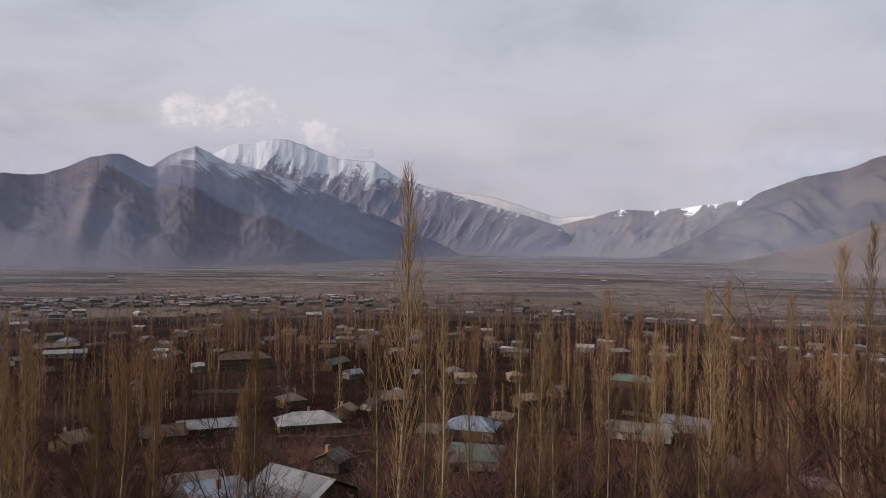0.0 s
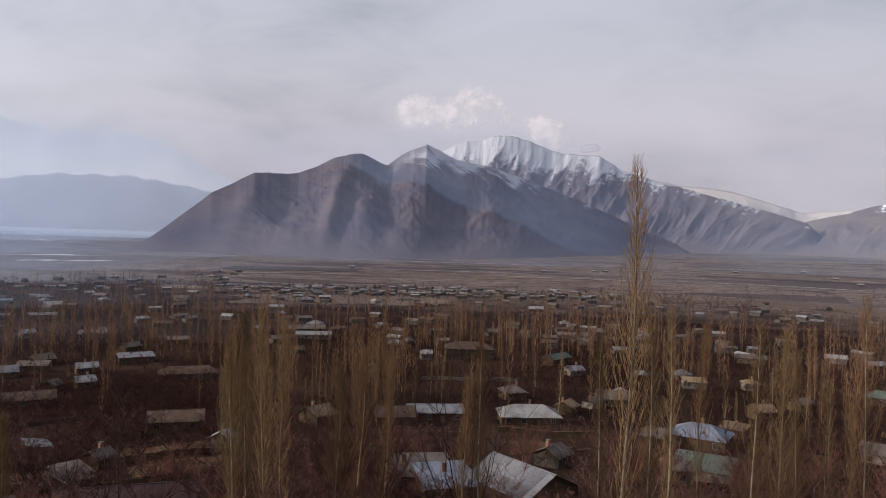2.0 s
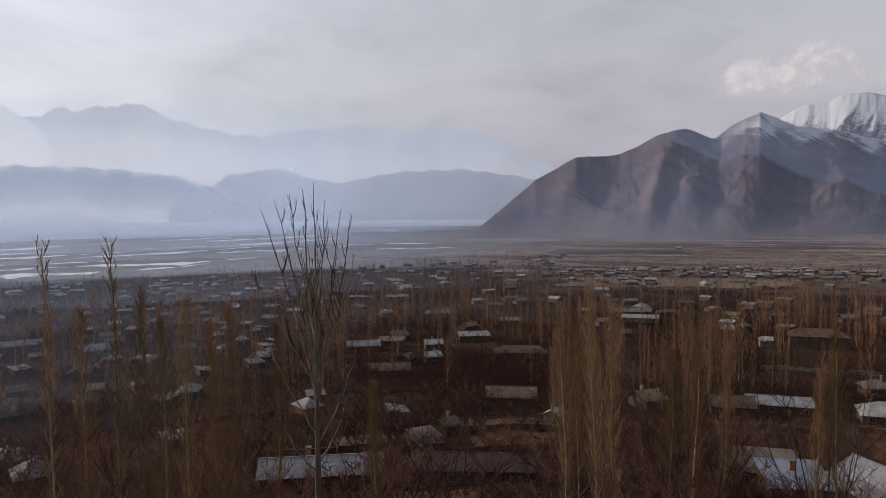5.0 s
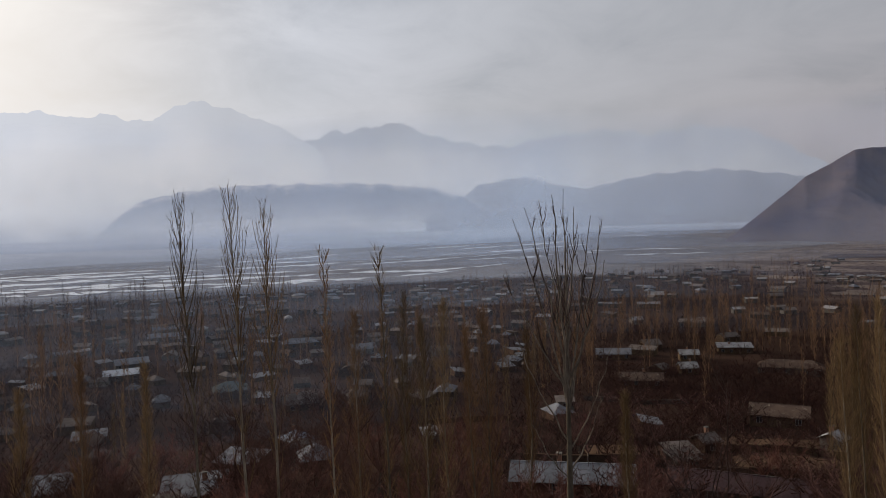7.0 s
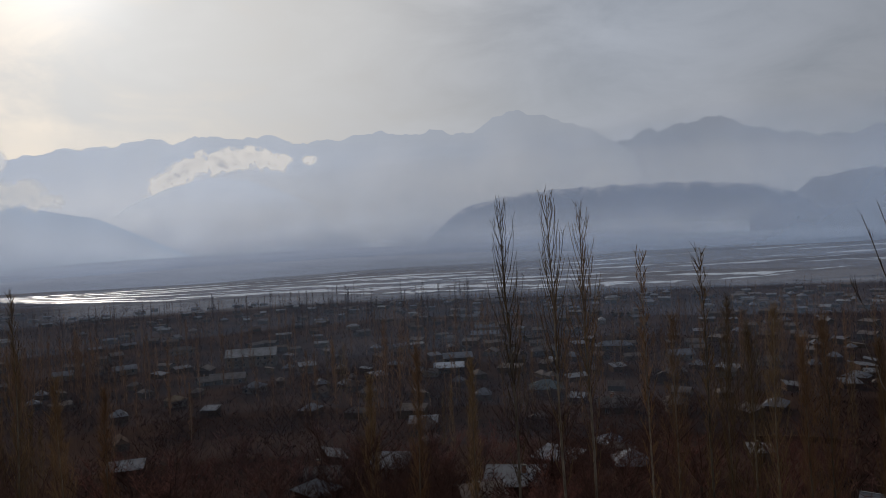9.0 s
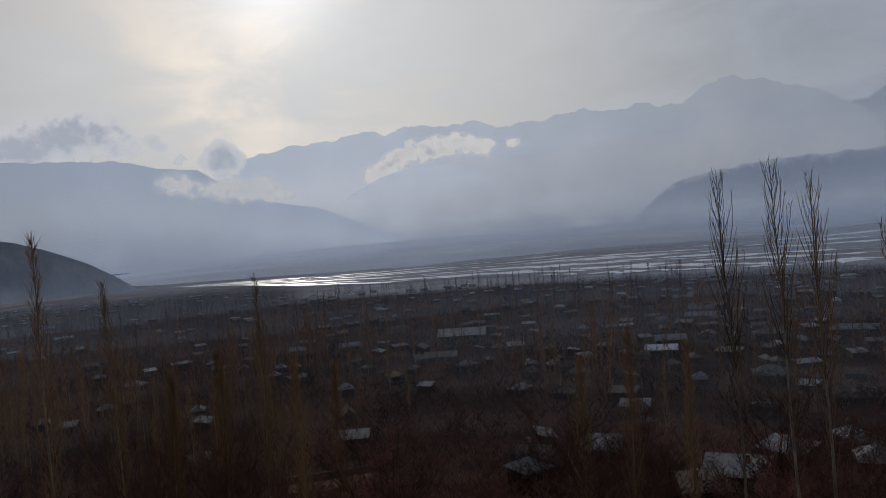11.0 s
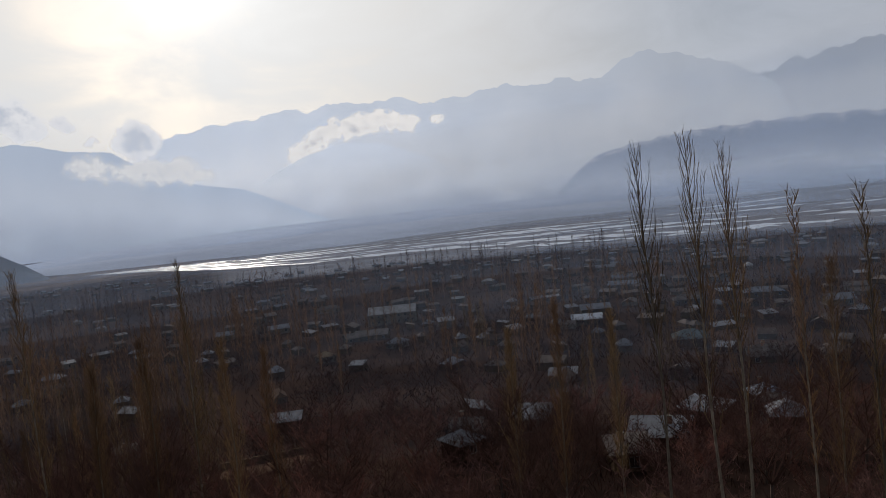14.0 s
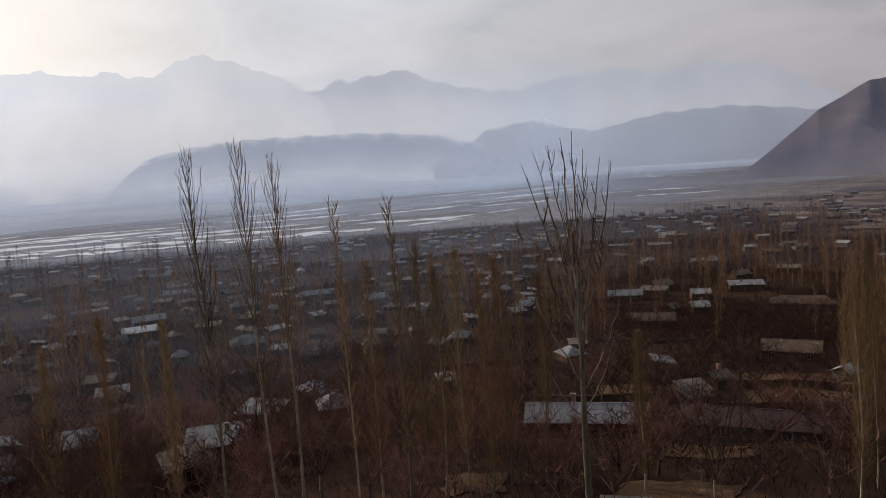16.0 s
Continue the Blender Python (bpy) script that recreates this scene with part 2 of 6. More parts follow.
def ground_material():
    m = bpy.data.materials.new("valley_ground")
    m.use_nodes = True
    n = Nodes(m.node_tree)
    pos = n.add("ShaderNodeNewGeometry").outputs["Position"]
    s = n.add("ShaderNodeSeparateXYZ", {0: pos})
    x, y = s.outputs[0], s.outputs[1]
    r = n.math("SQRT", n.math("ADD", n.math("MULTIPLY", x, x), n.math("MULTIPLY", y, y)))
    n1, n2, n3 = n.noise(pos, 0.02, 5, 0.6), n.noise(pos, 0.25, 6, 0.7), n.noise(pos, 2.5, 5, 0.7)
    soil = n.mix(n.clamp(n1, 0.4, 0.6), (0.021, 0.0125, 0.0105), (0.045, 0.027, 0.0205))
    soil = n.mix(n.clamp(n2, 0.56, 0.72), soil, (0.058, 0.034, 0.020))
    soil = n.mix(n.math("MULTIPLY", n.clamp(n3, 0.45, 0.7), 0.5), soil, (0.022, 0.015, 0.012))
    # fields of the plain: strips of dry grass, stubble and ploughed earth
    cells = n.add("ShaderNodeTexVoronoi", {"Vector": n.stretch(pos, 0.0045, 0.011, 0.0), "Scale": 1.0}).outputs["Color"]
    tone = n.add("ShaderNodeSeparateXYZ", {0: cells}).outputs[0]
    plain = n.mix(tone, (0.142, 0.110, 0.094), (0.190, 0.148, 0.124))
    plain = n.mix(n.clamp(tone, 0.80, 0.86), plain, (0.075, 0.056, 0.052))
    scrub = n.noise(n.stretch(pos, 0.022, 0.03, 0.0), 1.0, 10, 0.82, 0.8)
    plain = n.mix(n.clamp(scrub, 0.47, 0.56), plain, (0.088, 0.066, 0.060))
    edge = n.math("ADD", r, n.math("MULTIPLY", n.math("SUBTRACT", n1, 0.5), 420.0))
    # towards the river the gardens go on to the bank
    bare_x, bare_y = n.math("ADD", x, 19.5), n.math("ADD", y, 24.0)
    bare = n.math("SQRT", n.math("ADD", n.math("MULTIPLY", bare_x, bare_x), n.math("MULTIPLY", bare_y, bare_y)))
    stony = n.mix(n.clamp(n3, 0.4, 0.6), (0.13, 0.10, 0.078), (0.24, 0.20, 0.16))
    soil = n.mix(n.clamp(n.math("ADD", bare, n.math("MULTIPLY", n2, 6.0)), 14.0, 10.5), soil, stony)
    west = n.math("MULTIPLY", n.clamp(n.math("DIVIDE", x, r), -0.80, -0.56), n.clamp(n.math("DIVIDE", y, r), -0.55, -0.25))
    edge = n.math("SUBTRACT", edge, n.math("MULTIPLY", n.math("SUBTRACT", 1.0, west), 850.0))
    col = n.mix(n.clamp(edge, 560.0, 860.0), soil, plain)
    shore = n.math("MULTIPLY", n.math("MULTIPLY", n.math("SUBTRACT", 1.0, west), n.clamp(n.math("DIVIDE", y, r), -0.44, -0.36)), n.clamp(r, 880.0, 1010.0))
    col = n.mix(shore, col, n.mix(n.clamp(n1, 0.4, 0.6), (0.15, 0.142, 0.15), (0.20, 0.19, 0.198)))
    p = n.add("ShaderNodeBsdfPrincipled", {"Base Color": col, "Roughness": 0.95, "Specular IOR Level": 0.0})
    b = n.add("ShaderNodeBump", {"Height": n3, "Strength": 0.6, "Distance": 0.3})
    n.tree.links.new(b.outputs[0], p.inputs["Normal"])
    n.add("ShaderNodeOutputMaterial", {"Surface": p.outputs[0]})
    return m


radii = np.concatenate([[0.0], np.geomspace(2, 5000, 130)])
v, f = polar_sheet(np.linspace(-180, 180, 289), radii, ground_z)
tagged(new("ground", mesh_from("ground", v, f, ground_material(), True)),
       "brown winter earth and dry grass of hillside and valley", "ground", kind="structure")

# ---------------------------------------------------------------- river on its gravel bed
NEAR_AZ, NEAR_R = (33, 40, 43, 50, 55, 63, 72, 83, 91, 98, 107, 114, 118, 123), (1990, 1500, 1380, 1200, 1060, 930, 930, 990, 1030, 1150, 1200, 1420, 1700, 2010)
FAR_R = (2010, 2500, 3000, 3600, 3200, 2850, 2500, 2200, 2140, 1950, 1850, 1900, 1960, 2030)


def bank(az, k):
    a, b = np.interp(az, NEAR_AZ, NEAR_R), np.interp(az, NEAR_AZ, FAR_R)
    return a + (b - a) * k


# pale blue see-through material that stands in for haze and lifts darks behind it
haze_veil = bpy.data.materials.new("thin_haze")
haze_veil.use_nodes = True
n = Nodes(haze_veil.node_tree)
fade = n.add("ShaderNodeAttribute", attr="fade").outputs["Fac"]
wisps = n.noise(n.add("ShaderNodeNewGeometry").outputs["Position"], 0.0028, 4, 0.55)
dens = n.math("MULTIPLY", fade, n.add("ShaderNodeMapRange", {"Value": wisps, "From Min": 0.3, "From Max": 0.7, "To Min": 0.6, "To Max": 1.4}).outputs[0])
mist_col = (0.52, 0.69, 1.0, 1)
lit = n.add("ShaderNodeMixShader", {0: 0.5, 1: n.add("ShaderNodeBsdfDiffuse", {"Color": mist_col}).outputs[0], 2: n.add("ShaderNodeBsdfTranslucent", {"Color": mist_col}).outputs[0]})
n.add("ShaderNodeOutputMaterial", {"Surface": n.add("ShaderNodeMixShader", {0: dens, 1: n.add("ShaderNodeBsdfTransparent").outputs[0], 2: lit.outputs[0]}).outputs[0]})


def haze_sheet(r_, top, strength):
    """An upright see-through sheet, added to stand in for airlight over the valley floor."""
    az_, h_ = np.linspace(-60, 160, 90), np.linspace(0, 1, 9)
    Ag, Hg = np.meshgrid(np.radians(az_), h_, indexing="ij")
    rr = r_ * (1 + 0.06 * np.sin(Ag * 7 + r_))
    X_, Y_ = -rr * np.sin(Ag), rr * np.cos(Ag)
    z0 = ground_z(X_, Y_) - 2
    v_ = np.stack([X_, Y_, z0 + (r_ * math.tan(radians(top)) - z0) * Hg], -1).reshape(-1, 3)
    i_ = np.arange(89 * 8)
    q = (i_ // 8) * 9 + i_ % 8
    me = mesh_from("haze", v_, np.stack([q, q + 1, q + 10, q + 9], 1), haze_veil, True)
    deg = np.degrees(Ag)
    # near sheets thicken on the sunward side to lift its dark ground
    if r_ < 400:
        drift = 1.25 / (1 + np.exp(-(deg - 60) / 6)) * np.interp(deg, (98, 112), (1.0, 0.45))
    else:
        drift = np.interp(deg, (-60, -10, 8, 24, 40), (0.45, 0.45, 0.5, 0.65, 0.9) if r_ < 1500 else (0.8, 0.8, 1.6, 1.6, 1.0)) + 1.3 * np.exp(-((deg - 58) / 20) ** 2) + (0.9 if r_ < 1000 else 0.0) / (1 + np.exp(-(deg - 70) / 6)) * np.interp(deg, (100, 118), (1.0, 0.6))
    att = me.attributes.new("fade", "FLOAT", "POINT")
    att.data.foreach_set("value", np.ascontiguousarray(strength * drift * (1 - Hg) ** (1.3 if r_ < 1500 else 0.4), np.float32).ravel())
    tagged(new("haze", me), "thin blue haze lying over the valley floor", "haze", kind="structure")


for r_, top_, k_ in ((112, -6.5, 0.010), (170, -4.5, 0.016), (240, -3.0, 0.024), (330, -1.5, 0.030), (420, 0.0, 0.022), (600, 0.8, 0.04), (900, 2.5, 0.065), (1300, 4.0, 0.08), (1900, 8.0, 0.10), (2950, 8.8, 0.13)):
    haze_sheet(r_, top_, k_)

gravel = material("river_gravel", (0.17, 0.155, 0.16), (0.12, 0.11, 0.117), 0.006, 0.95, bump=0.0, fine=8.0, c=(0.20, 0.182, 0.185), object_space=False)
az = np.linspace(33, 123, 160)
ks = np.linspace(0, 1, 24)
A, K = np.meshgrid(az, ks, indexing="ij")
R = bank(A, K)
X, Y = -R * np.sin(np.radians(A)), R * np.cos(np.radians(A))
v = np.stack([X, Y, ground_z(X, Y) + 0.5], -1).reshape(-1, 3)
i = np.arange(159 * 23)
a = (i // 23) * 24 + i % 23
tagged(new("river_bed", mesh_from("river_bed", v, np.stack([a, a + 1, a + 25, a + 24], 1), gravel, True)),
       "wide pale gravel bed of a braided river", "river bed", kind="structure")

water = bpy.data.materials.new("river_water")
water.use_nodes = True
n = Nodes(water.node_tree)
pos = n.add("ShaderNodeNewGeometry").outputs["Position"]
# pale base colour puts the sky's glare into the water
p = n.add("ShaderNodeBsdfPrincipled", {"Base Color": (0.58, 0.59, 0.61, 1), "Roughness": 0.25, "IOR": 1.33})
b = n.add("ShaderNodeBump", {"Height": n.noise(pos, 0.12, 4, 0.6), "Strength": 0.25, "Distance": 0.4})
n.tree.links.new(b.outputs[0], p.inputs["Normal"])
n.add("ShaderNodeOutputMaterial", {"Surface": p.outputs[0]})
rng = np.random.default_rng(5)
channels = tagged(new("river"), "braided silvery channels shining in the backlight", "river", kind="structure")
# each arm: its place between the banks (0 near, 1 far), the directions that it runs between, its half width
ARMS = ((0.05, 60, 96, 5), (0.10, 70, 118, 7), (0.16, 56, 88, 7), (0.20, 84, 122.6, 8), (0.13, 41.5, 50, 9), (0.28, 66, 104, 6), (0.30, 42, 60, 6), (0.38, 80, 122.8, 9),
        (0.36, 55, 70, 7), (0.46, 62, 96, 7), (0.52, 48, 66, 8), (0.56, 84, 122.9, 9), (0.62, 70, 92, 6), (0.70, 50, 62, 10), (0.72, 90, 122.9, 9), (0.80, 58, 84, 8), (0.84, 43, 49, 12), (0.92, 92, 122.9, 8), (0.24, 48, 57, 5))
for j, (k0, a0, a1, half_w) in enumerate(ARMS):
    half_w *= 3.2 if a1 > 120 else 3.6
    az = np.arange(a0, a1, 0.15)
    k = k0 + 0.03 * np.sin(az * 0.13 + j * 1.7) + 0.010 * np.sin(az * 0.45 + j) + 0.004 * np.sin(az * 1.7 + 3 * j) + 0.002 * np.sin(az * 4.1 + j)
    gap = np.interp(az, NEAR_AZ, np.subtract(FAR_R, NEAR_R))
    width = half_w * np.maximum(0.12, 0.75 + 0.55 * np.sin(az * 0.45 + j * 2.1) + 0.45 * np.sin(az * 1.3 + j) + 0.3 * np.sin(az * 3.7 + 2 * j))
    width = np.minimum(width, gap * 0.03 + 4) * np.minimum(1, np.minimum(az - a0, a1 - az) / 2.5 + 0.05)
    r0, r1 = bank(az, k) - np.maximum(width, 0.8), bank(az, k) + np.maximum(width, 0.8)
    rr = np.stack([r0, r1], 1)
    aa = np.radians(np.stack([az, az], 1))
    X, Y = -rr * np.sin(aa), rr * np.cos(aa)
    v = np.stack([X, Y, ground_z(X, Y) + 0.9 + 0.02 * j], -1).reshape(-1, 3)
    i = np.arange(len(az) - 1) * 2
    ch = new("channel", mesh_from("channel", v, np.stack([i, i + 1, i + 3, i + 2], 1), water))
    ch.parent = channels

# ---------------------------------------------------------------- fields and tracks


def plot(name, label, a0, a1, r0, r1, mat, lift=0.05, n_a=24, n_r=8, wob=0.04, seed=0):
    """A field that lies on the ground, with uneven edges."""
    g_ = np.random.default_rng(seed)
    ph = g_.uniform(0, 6.3, 4)
    u, w_ = np.meshgrid(np.linspace(0, 1, n_a), np.linspace(0, 1, n_r), indexing="ij")
    A_ = a0 + (a1 - a0) * (u + wob * np.sin(w_ * 7 + ph[0]) + 0.5 * wob * np.sin(w_ * 17 + ph[1]))
    R_ = r0 + (r1 - r0) * (w_ + 1.6 * wob * np.sin(u * 6 + ph[2]) + wob * np.sin(u * 15 + ph[3]))
    X_, Y_ = -R_ * np.sin(np.radians(A_)), R_ * np.cos(np.radians(A_))
    v_ = np.stack([X_, Y_, ground_z(X_, Y_) + lift], -1).reshape(-1, 3)
    i_ = np.arange((n_a - 1) * (n_r - 1))
    q = (i_ // (n_r - 1)) * n_r + i_ % (n_r - 1)
    return tagged(new(name, mesh_from(name, v_, np.stack([q, q + 1, q + n_r + 1, q + n_r], 1), mat, True)), label, "field", kind="structure")


DRY_GRASS = material("dry_grass", (0.100, 0.062, 0.040), (0.055, 0.034, 0.024), 0.12, 0.95, bump=0.5, fine=14.0, c=(0.125, 0.08, 0.05), object_space=False)
PLOUGHED = material("ploughed_earth", (0.075, 0.056, 0.055), (0.050, 0.038, 0.038), 0.01, 0.95, bump=0.0, fine=14.0, c=(0.095, 0.07, 0.06), object_space=False)
FALLOW = material("fallow_field", (0.15, 0.115, 0.092), (0.105, 0.08, 0.066), 0.012, 0.95, bump=0.0, fine=14.0, c=(0.075, 0.057, 0.05), object_space=False)
PALE_STRIP = material("pale_gravel_track", (0.34, 0.31, 0.29), (0.24, 0.215, 0.20), 0.02, 0.95, bump=0.0, fine=14.0, object_space=False)
for j, (a0_, a1_, r0_, r1_) in enumerate(((33.5, 40.5, 118, 132), (34.5, 41.0, 142, 158), (47.0, 53.0, 94, 106), (6.5, 11.5, 142, 158), (19.0, 23.0, 142, 156), (44.5, 51.0, 124, 140), (108, 117, 112, 126), (41, 50, 55, 64), (40, 47, 76, 84), (59, 64, 60, 68))):
    plot("dry_plot", "trampled dry grass plot between garden walls", a0_, a1_, r0_, r1_, DRY_GRASS, 0.12, 22, 10, 0.05, j)
plot("ploughed_field", "large dark ploughed field on the valley floor", 23.8, 34, 1270, 1420, PLOUGHED, 0.4, seed=21)
plot("ploughed_field", "dark ploughed strip on the valley floor", 8, 22, 1480, 1530, PLOUGHED, 0.5, seed=22)
plot("ploughed_field", "dark ploughed strip on the valley floor", -16, -2, 1560, 1640, PLOUGHED, 0.5, seed=23)
plot("ploughed_field", "dark ploughed strip on the valley floor", -30, -19, 1380, 1440, PLOUGHED, 0.5, seed=24)
plot("fallow_field", "brown fallow field before the far village", 17, 33, 640, 735, FALLOW, 0.3, seed=25)
plot("fallow_field", "brown fallow field on the plain", -14, 6, 830, 960, FALLOW, 0.3, seed=26)
plot("fallow_field", "brown fallow field on the plain", -31, -17, 1000, 1150, FALLOW, 0.3, seed=27)
for j, (a0_, a1_, r0_, r1_) in enumerate(((14, 20, 1395, 1404), (4, 13, 1270, 1277), (-12, 0, 1330, 1337), (26, 33, 1180, 1188), (-27, -15, 1700, 1712), (-5, 7, 1780, 1795), (8, 26, 1890, 1905))):
    plot("track", "pale dusty track across the plain", a0_, a1_, r0_, r1_, PALE_STRIP, 0.7, 40, 3, 0.3, 40 + j)
plot("track", "pale track running down the valley", 138.9, 141, 165, 250, gravel, 0.2, 4, 14, 0.1, 60)

# ---------------------------------------------------------------- mountains


def lumps(x, y, seed, octaves=5):
    """Smooth noise from rotated sines, about -1 to 1."""
    g = np.random.default_rng(seed)
    out, amp = np.zeros_like(x), 1.0
    for o in range(octaves):
        for _ in range(3):
            a, ph = g.uniform(0, 2 * np.pi), g.uniform(0, 6.3)
            out = out + amp / 3 * np.sin((x * np.cos(a) + y * np.sin(a)) * 2 ** o + ph)
        amp *= 0.55
    return out


def mountain(name, label, ridge, base, crest, mat, seed, gully=60.0, rough=1.0, n_az=220, n_s=60, foot=None, freq=1.0, skew=0.0, spurs=()):
    """A range of slopes. ridge: (direction, elevation) of the skyline; base, crest: (direction, distance) of foot and crest."""
    az0, az1 = min(p[0] for p in ridge), max(p[0] for p in ridge)
    az = np.linspace(az0, az1, n_az)

    def pick(rows, span):
        """The rows' value by direction, its corners rounded over a span of degrees."""
        wide = np.linspace(-span, span, 21)
        return np.mean([np.interp(az + d_, *np.array(sorted(rows)).T) for d_ in wide], axis=0)

    el, rb, rc = pick(ridge, 0.15), pick(base, 4.0), pick(crest, 4.0)
    s = np.concatenate([np.linspace(0, 1, n_s), np.linspace(1.03, 1.35, 9)])
    Ag, S = np.meshgrid(az, s, indexing="ij")
    EL = np.tan(np.radians(el))[:, None]
    RB, RC = rb[:, None], rc[:, None]
    Rr = RB + (RC - RB) * S
    jag = 1 + 0.012 * rough * lumps(az * 3.2, az * 0, seed + 9, 5)[:, None]
    top = RC * EL * jag
    xb, yb = -RB * np.sin(np.radians(Ag)), RB * np.cos(np.radians(Ag))
    zb = ground_z(xb, yb) - 3 if foot is None else foot
    body = np.clip(S, 0, 1) ** (1.12 + 0.12 * lumps(Ag * 0.35, S * 2.0, seed + 3, 3))
    Zs = zb + (top - zb) * np.where(S <= 1, body, 1 - (S - 1) * 2.0)
    # spurs and gullies that run down from the crest
    arc, down = np.radians(Ag) * RC, (Rr - RB)
    ux, wy = arc / 420 * freq + skew * S, down / 800
    g = np.array([noise.ridged_multi_fractal(Vector((p_, q_, seed * 3.7)), 0.85, 2.1, 7, 1.0, 2.0) for p_, q_ in zip(ux.ravel(), wy.ravel())]).reshape(ux.shape)
    g = (g - g.mean()) / max(g.std(), 1e-3) * 0.45 + 0.25
    h = np.clip((top - zb) / 250, 0.05, 1.4)
    window = np.clip(S * 2.5, 0, 1) * np.clip((1.0 - S) * 2.4 + 0.03, 0, 1)
    Zs = Zs + gully * h * window * (g - 0.25)
    for a_top, a_foot, half, lift in spurs:
        Zs = Zs + lift * window * np.exp(-((Ag - (a_foot + (a_top - a_foot) * S)) / half) ** 2)
    streak = np.array([noise.ridged_multi_fractal(Vector((p_ * 3.2 + q_ * 1.1, q_ * 0.9, seed * 1.3)), 0.9, 2.1, 4, 1.0, 2.0) for p_, q_ in zip(ux.ravel(), wy.ravel())]).reshape(ux.shape)
    streak = (streak - streak.mean()) / max(streak.std(), 1e-3)
    X, Y = -Rr * np.sin(np.radians(Ag)), Rr * np.cos(np.radians(Ag))
    m = len(s)
    v = np.stack([X, Y, Zs], -1).reshape(-1, 3)
    i = np.arange((n_az - 1) * (m - 1))
    a = (i // (m - 1)) * m + i % (m - 1)
    me = mesh_from(name, v, np.stack([a, a + 1, a + m + 1, a + m], 1), mat, True)
    for key, val in (("across", arc), ("down", down), ("gully", g), ("streak", streak), ("crest", (Zs - zb) / np.maximum(top - zb, 5))):
        att = me.attributes.new(key, "FLOAT", "POINT")
        att.data.foreach_set("value", np.ascontiguousarray(val, np.float32).ravel())
    return tagged(new(name, me), label, "mountain", kind="structure")


def rock_material(name, dark, light, scree, snow=None, snow_at=(0.6, 0.9), scale=0.01, snow_top=500.0, east=None, slant=0.0):
    m = bpy.data.materials.new(name)
    m.use_nodes = True
    n = Nodes(m.node_tree)
    pos = n.add("ShaderNodeNewGeometry").outputs["Position"]
    gully = n.add("ShaderNodeAttribute", attr="gully").outputs["Fac"]
    crest = n.add("ShaderNodeAttribute", attr="crest").outputs["Fac"]
    n1, n2 = n.noise(pos, scale * 0.5, 5, 0.6, 0.4), n.noise(pos, scale * 4, 6, 0.7)
    # ravines and couloirs run down the slope
    run = n.add("ShaderNodeCombineXYZ", {0: n.math("ADD", n.add("ShaderNodeAttribute", attr="across").outputs["Fac"], n.math("MULTIPLY", n.add("ShaderNodeAttribute", attr="down").outputs["Fac"], slant)), 1: n.math("MULTIPLY", n.add("ShaderNodeAttribute", attr="down").outputs["Fac"], 0.16), 2: 0.0}).outputs[0]
    rill = n.noise(run, 0.010, 8, 0.66, 0.9)
    col = n.mix(n.clamp(n1, 0.38, 0.62), dark, light)
    col = n.mix(n.math("MULTIPLY", n.clamp(rill, 0.48, 0.70), 0.45), col, scree)
    col = n.mix(n.math("MULTIPLY", n.clamp(rill, 0.46, 0.30), 0.35), col, tuple(c_ * 0.7 for c_ in dark))
    col = n.mix(n.math("MULTIPLY", n.clamp(n2, 0.5, 0.75), 0.3), col, scree)
    foot = n.math("SUBTRACT", 1.0, n.clamp(n.math("ADD", crest, n.math("MULTIPLY", n1, 0.5)), 0.20, 0.46))
    col = n.mix(foot, col, scree)
    if snow:
        place = n.add("ShaderNodeSeparateXYZ", {0: pos})
        drifts = n.math("ADD", n.math("MULTIPLY", n.math("SUBTRACT", n2, 0.5), 0.6), n.math("ADD", n.math("MULTIPLY", n.math("SUBTRACT", rill, 0.5), 0.95), n.math("MULTIPLY", n.add("ShaderNodeAttribute", attr="streak").outputs["Fac"], -0.05)))
        k = n.math("ADD", n.math("MULTIPLY", n.math("DIVIDE", place.outputs[2], snow_top), 0.6), n.math("ADD", n.math("MULTIPLY", crest, 0.45), drifts))
        cover_ = n.clamp(k, *snow_at)
        if east:
            cover_ = n.math("MULTIPLY", n.math("MULTIPLY", cover_, 0.6), n.clamp(place.outputs[0], *east))
        col = n.mix(cover_, col, snow)
    p = n.add("ShaderNodeBsdfPrincipled", {"Base Color": col, "Roughness": 0.95, "Specular IOR Level": 0.0})
    b = n.add("ShaderNodeBump", {"Height": n.math("ADD", n2, n.math("MULTIPLY", rill, 1.6)), "Strength": 0.35, "Distance": 14.0})
    n.tree.links.new(b.outputs[0], p.inputs["Normal"])
    n.add("ShaderNodeOutputMaterial", {"Surface": p.outputs[0]})
    return m


SNOW = (0.72, 0.75, 0.80)
# where rock is bluish, distance haze is mixed into its base colour
brown_rock = rock_material("brown_slope", (0.085, 0.076, 0.104), (0.119, 0.099, 0.112), (0.121, 0.098, 0.103), (0.60, 0.62, 0.68), (0.70, 0.95), snow_top=425.0, east=(-1190.0, -1010.0), slant=-0.5)
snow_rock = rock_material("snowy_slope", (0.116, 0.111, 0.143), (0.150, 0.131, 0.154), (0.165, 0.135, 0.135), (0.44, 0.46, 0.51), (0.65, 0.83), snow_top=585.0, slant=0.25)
# pale haze is mixed into the colours of this far rock and snow
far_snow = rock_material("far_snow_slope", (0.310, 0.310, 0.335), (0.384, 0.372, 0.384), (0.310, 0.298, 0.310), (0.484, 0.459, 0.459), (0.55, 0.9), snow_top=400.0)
right_rock = rock_material("reddish_slope", (0.064, 0.054, 0.064), (0.101, 0.081, 0.081), (0.135, 0.101, 0.090), None)
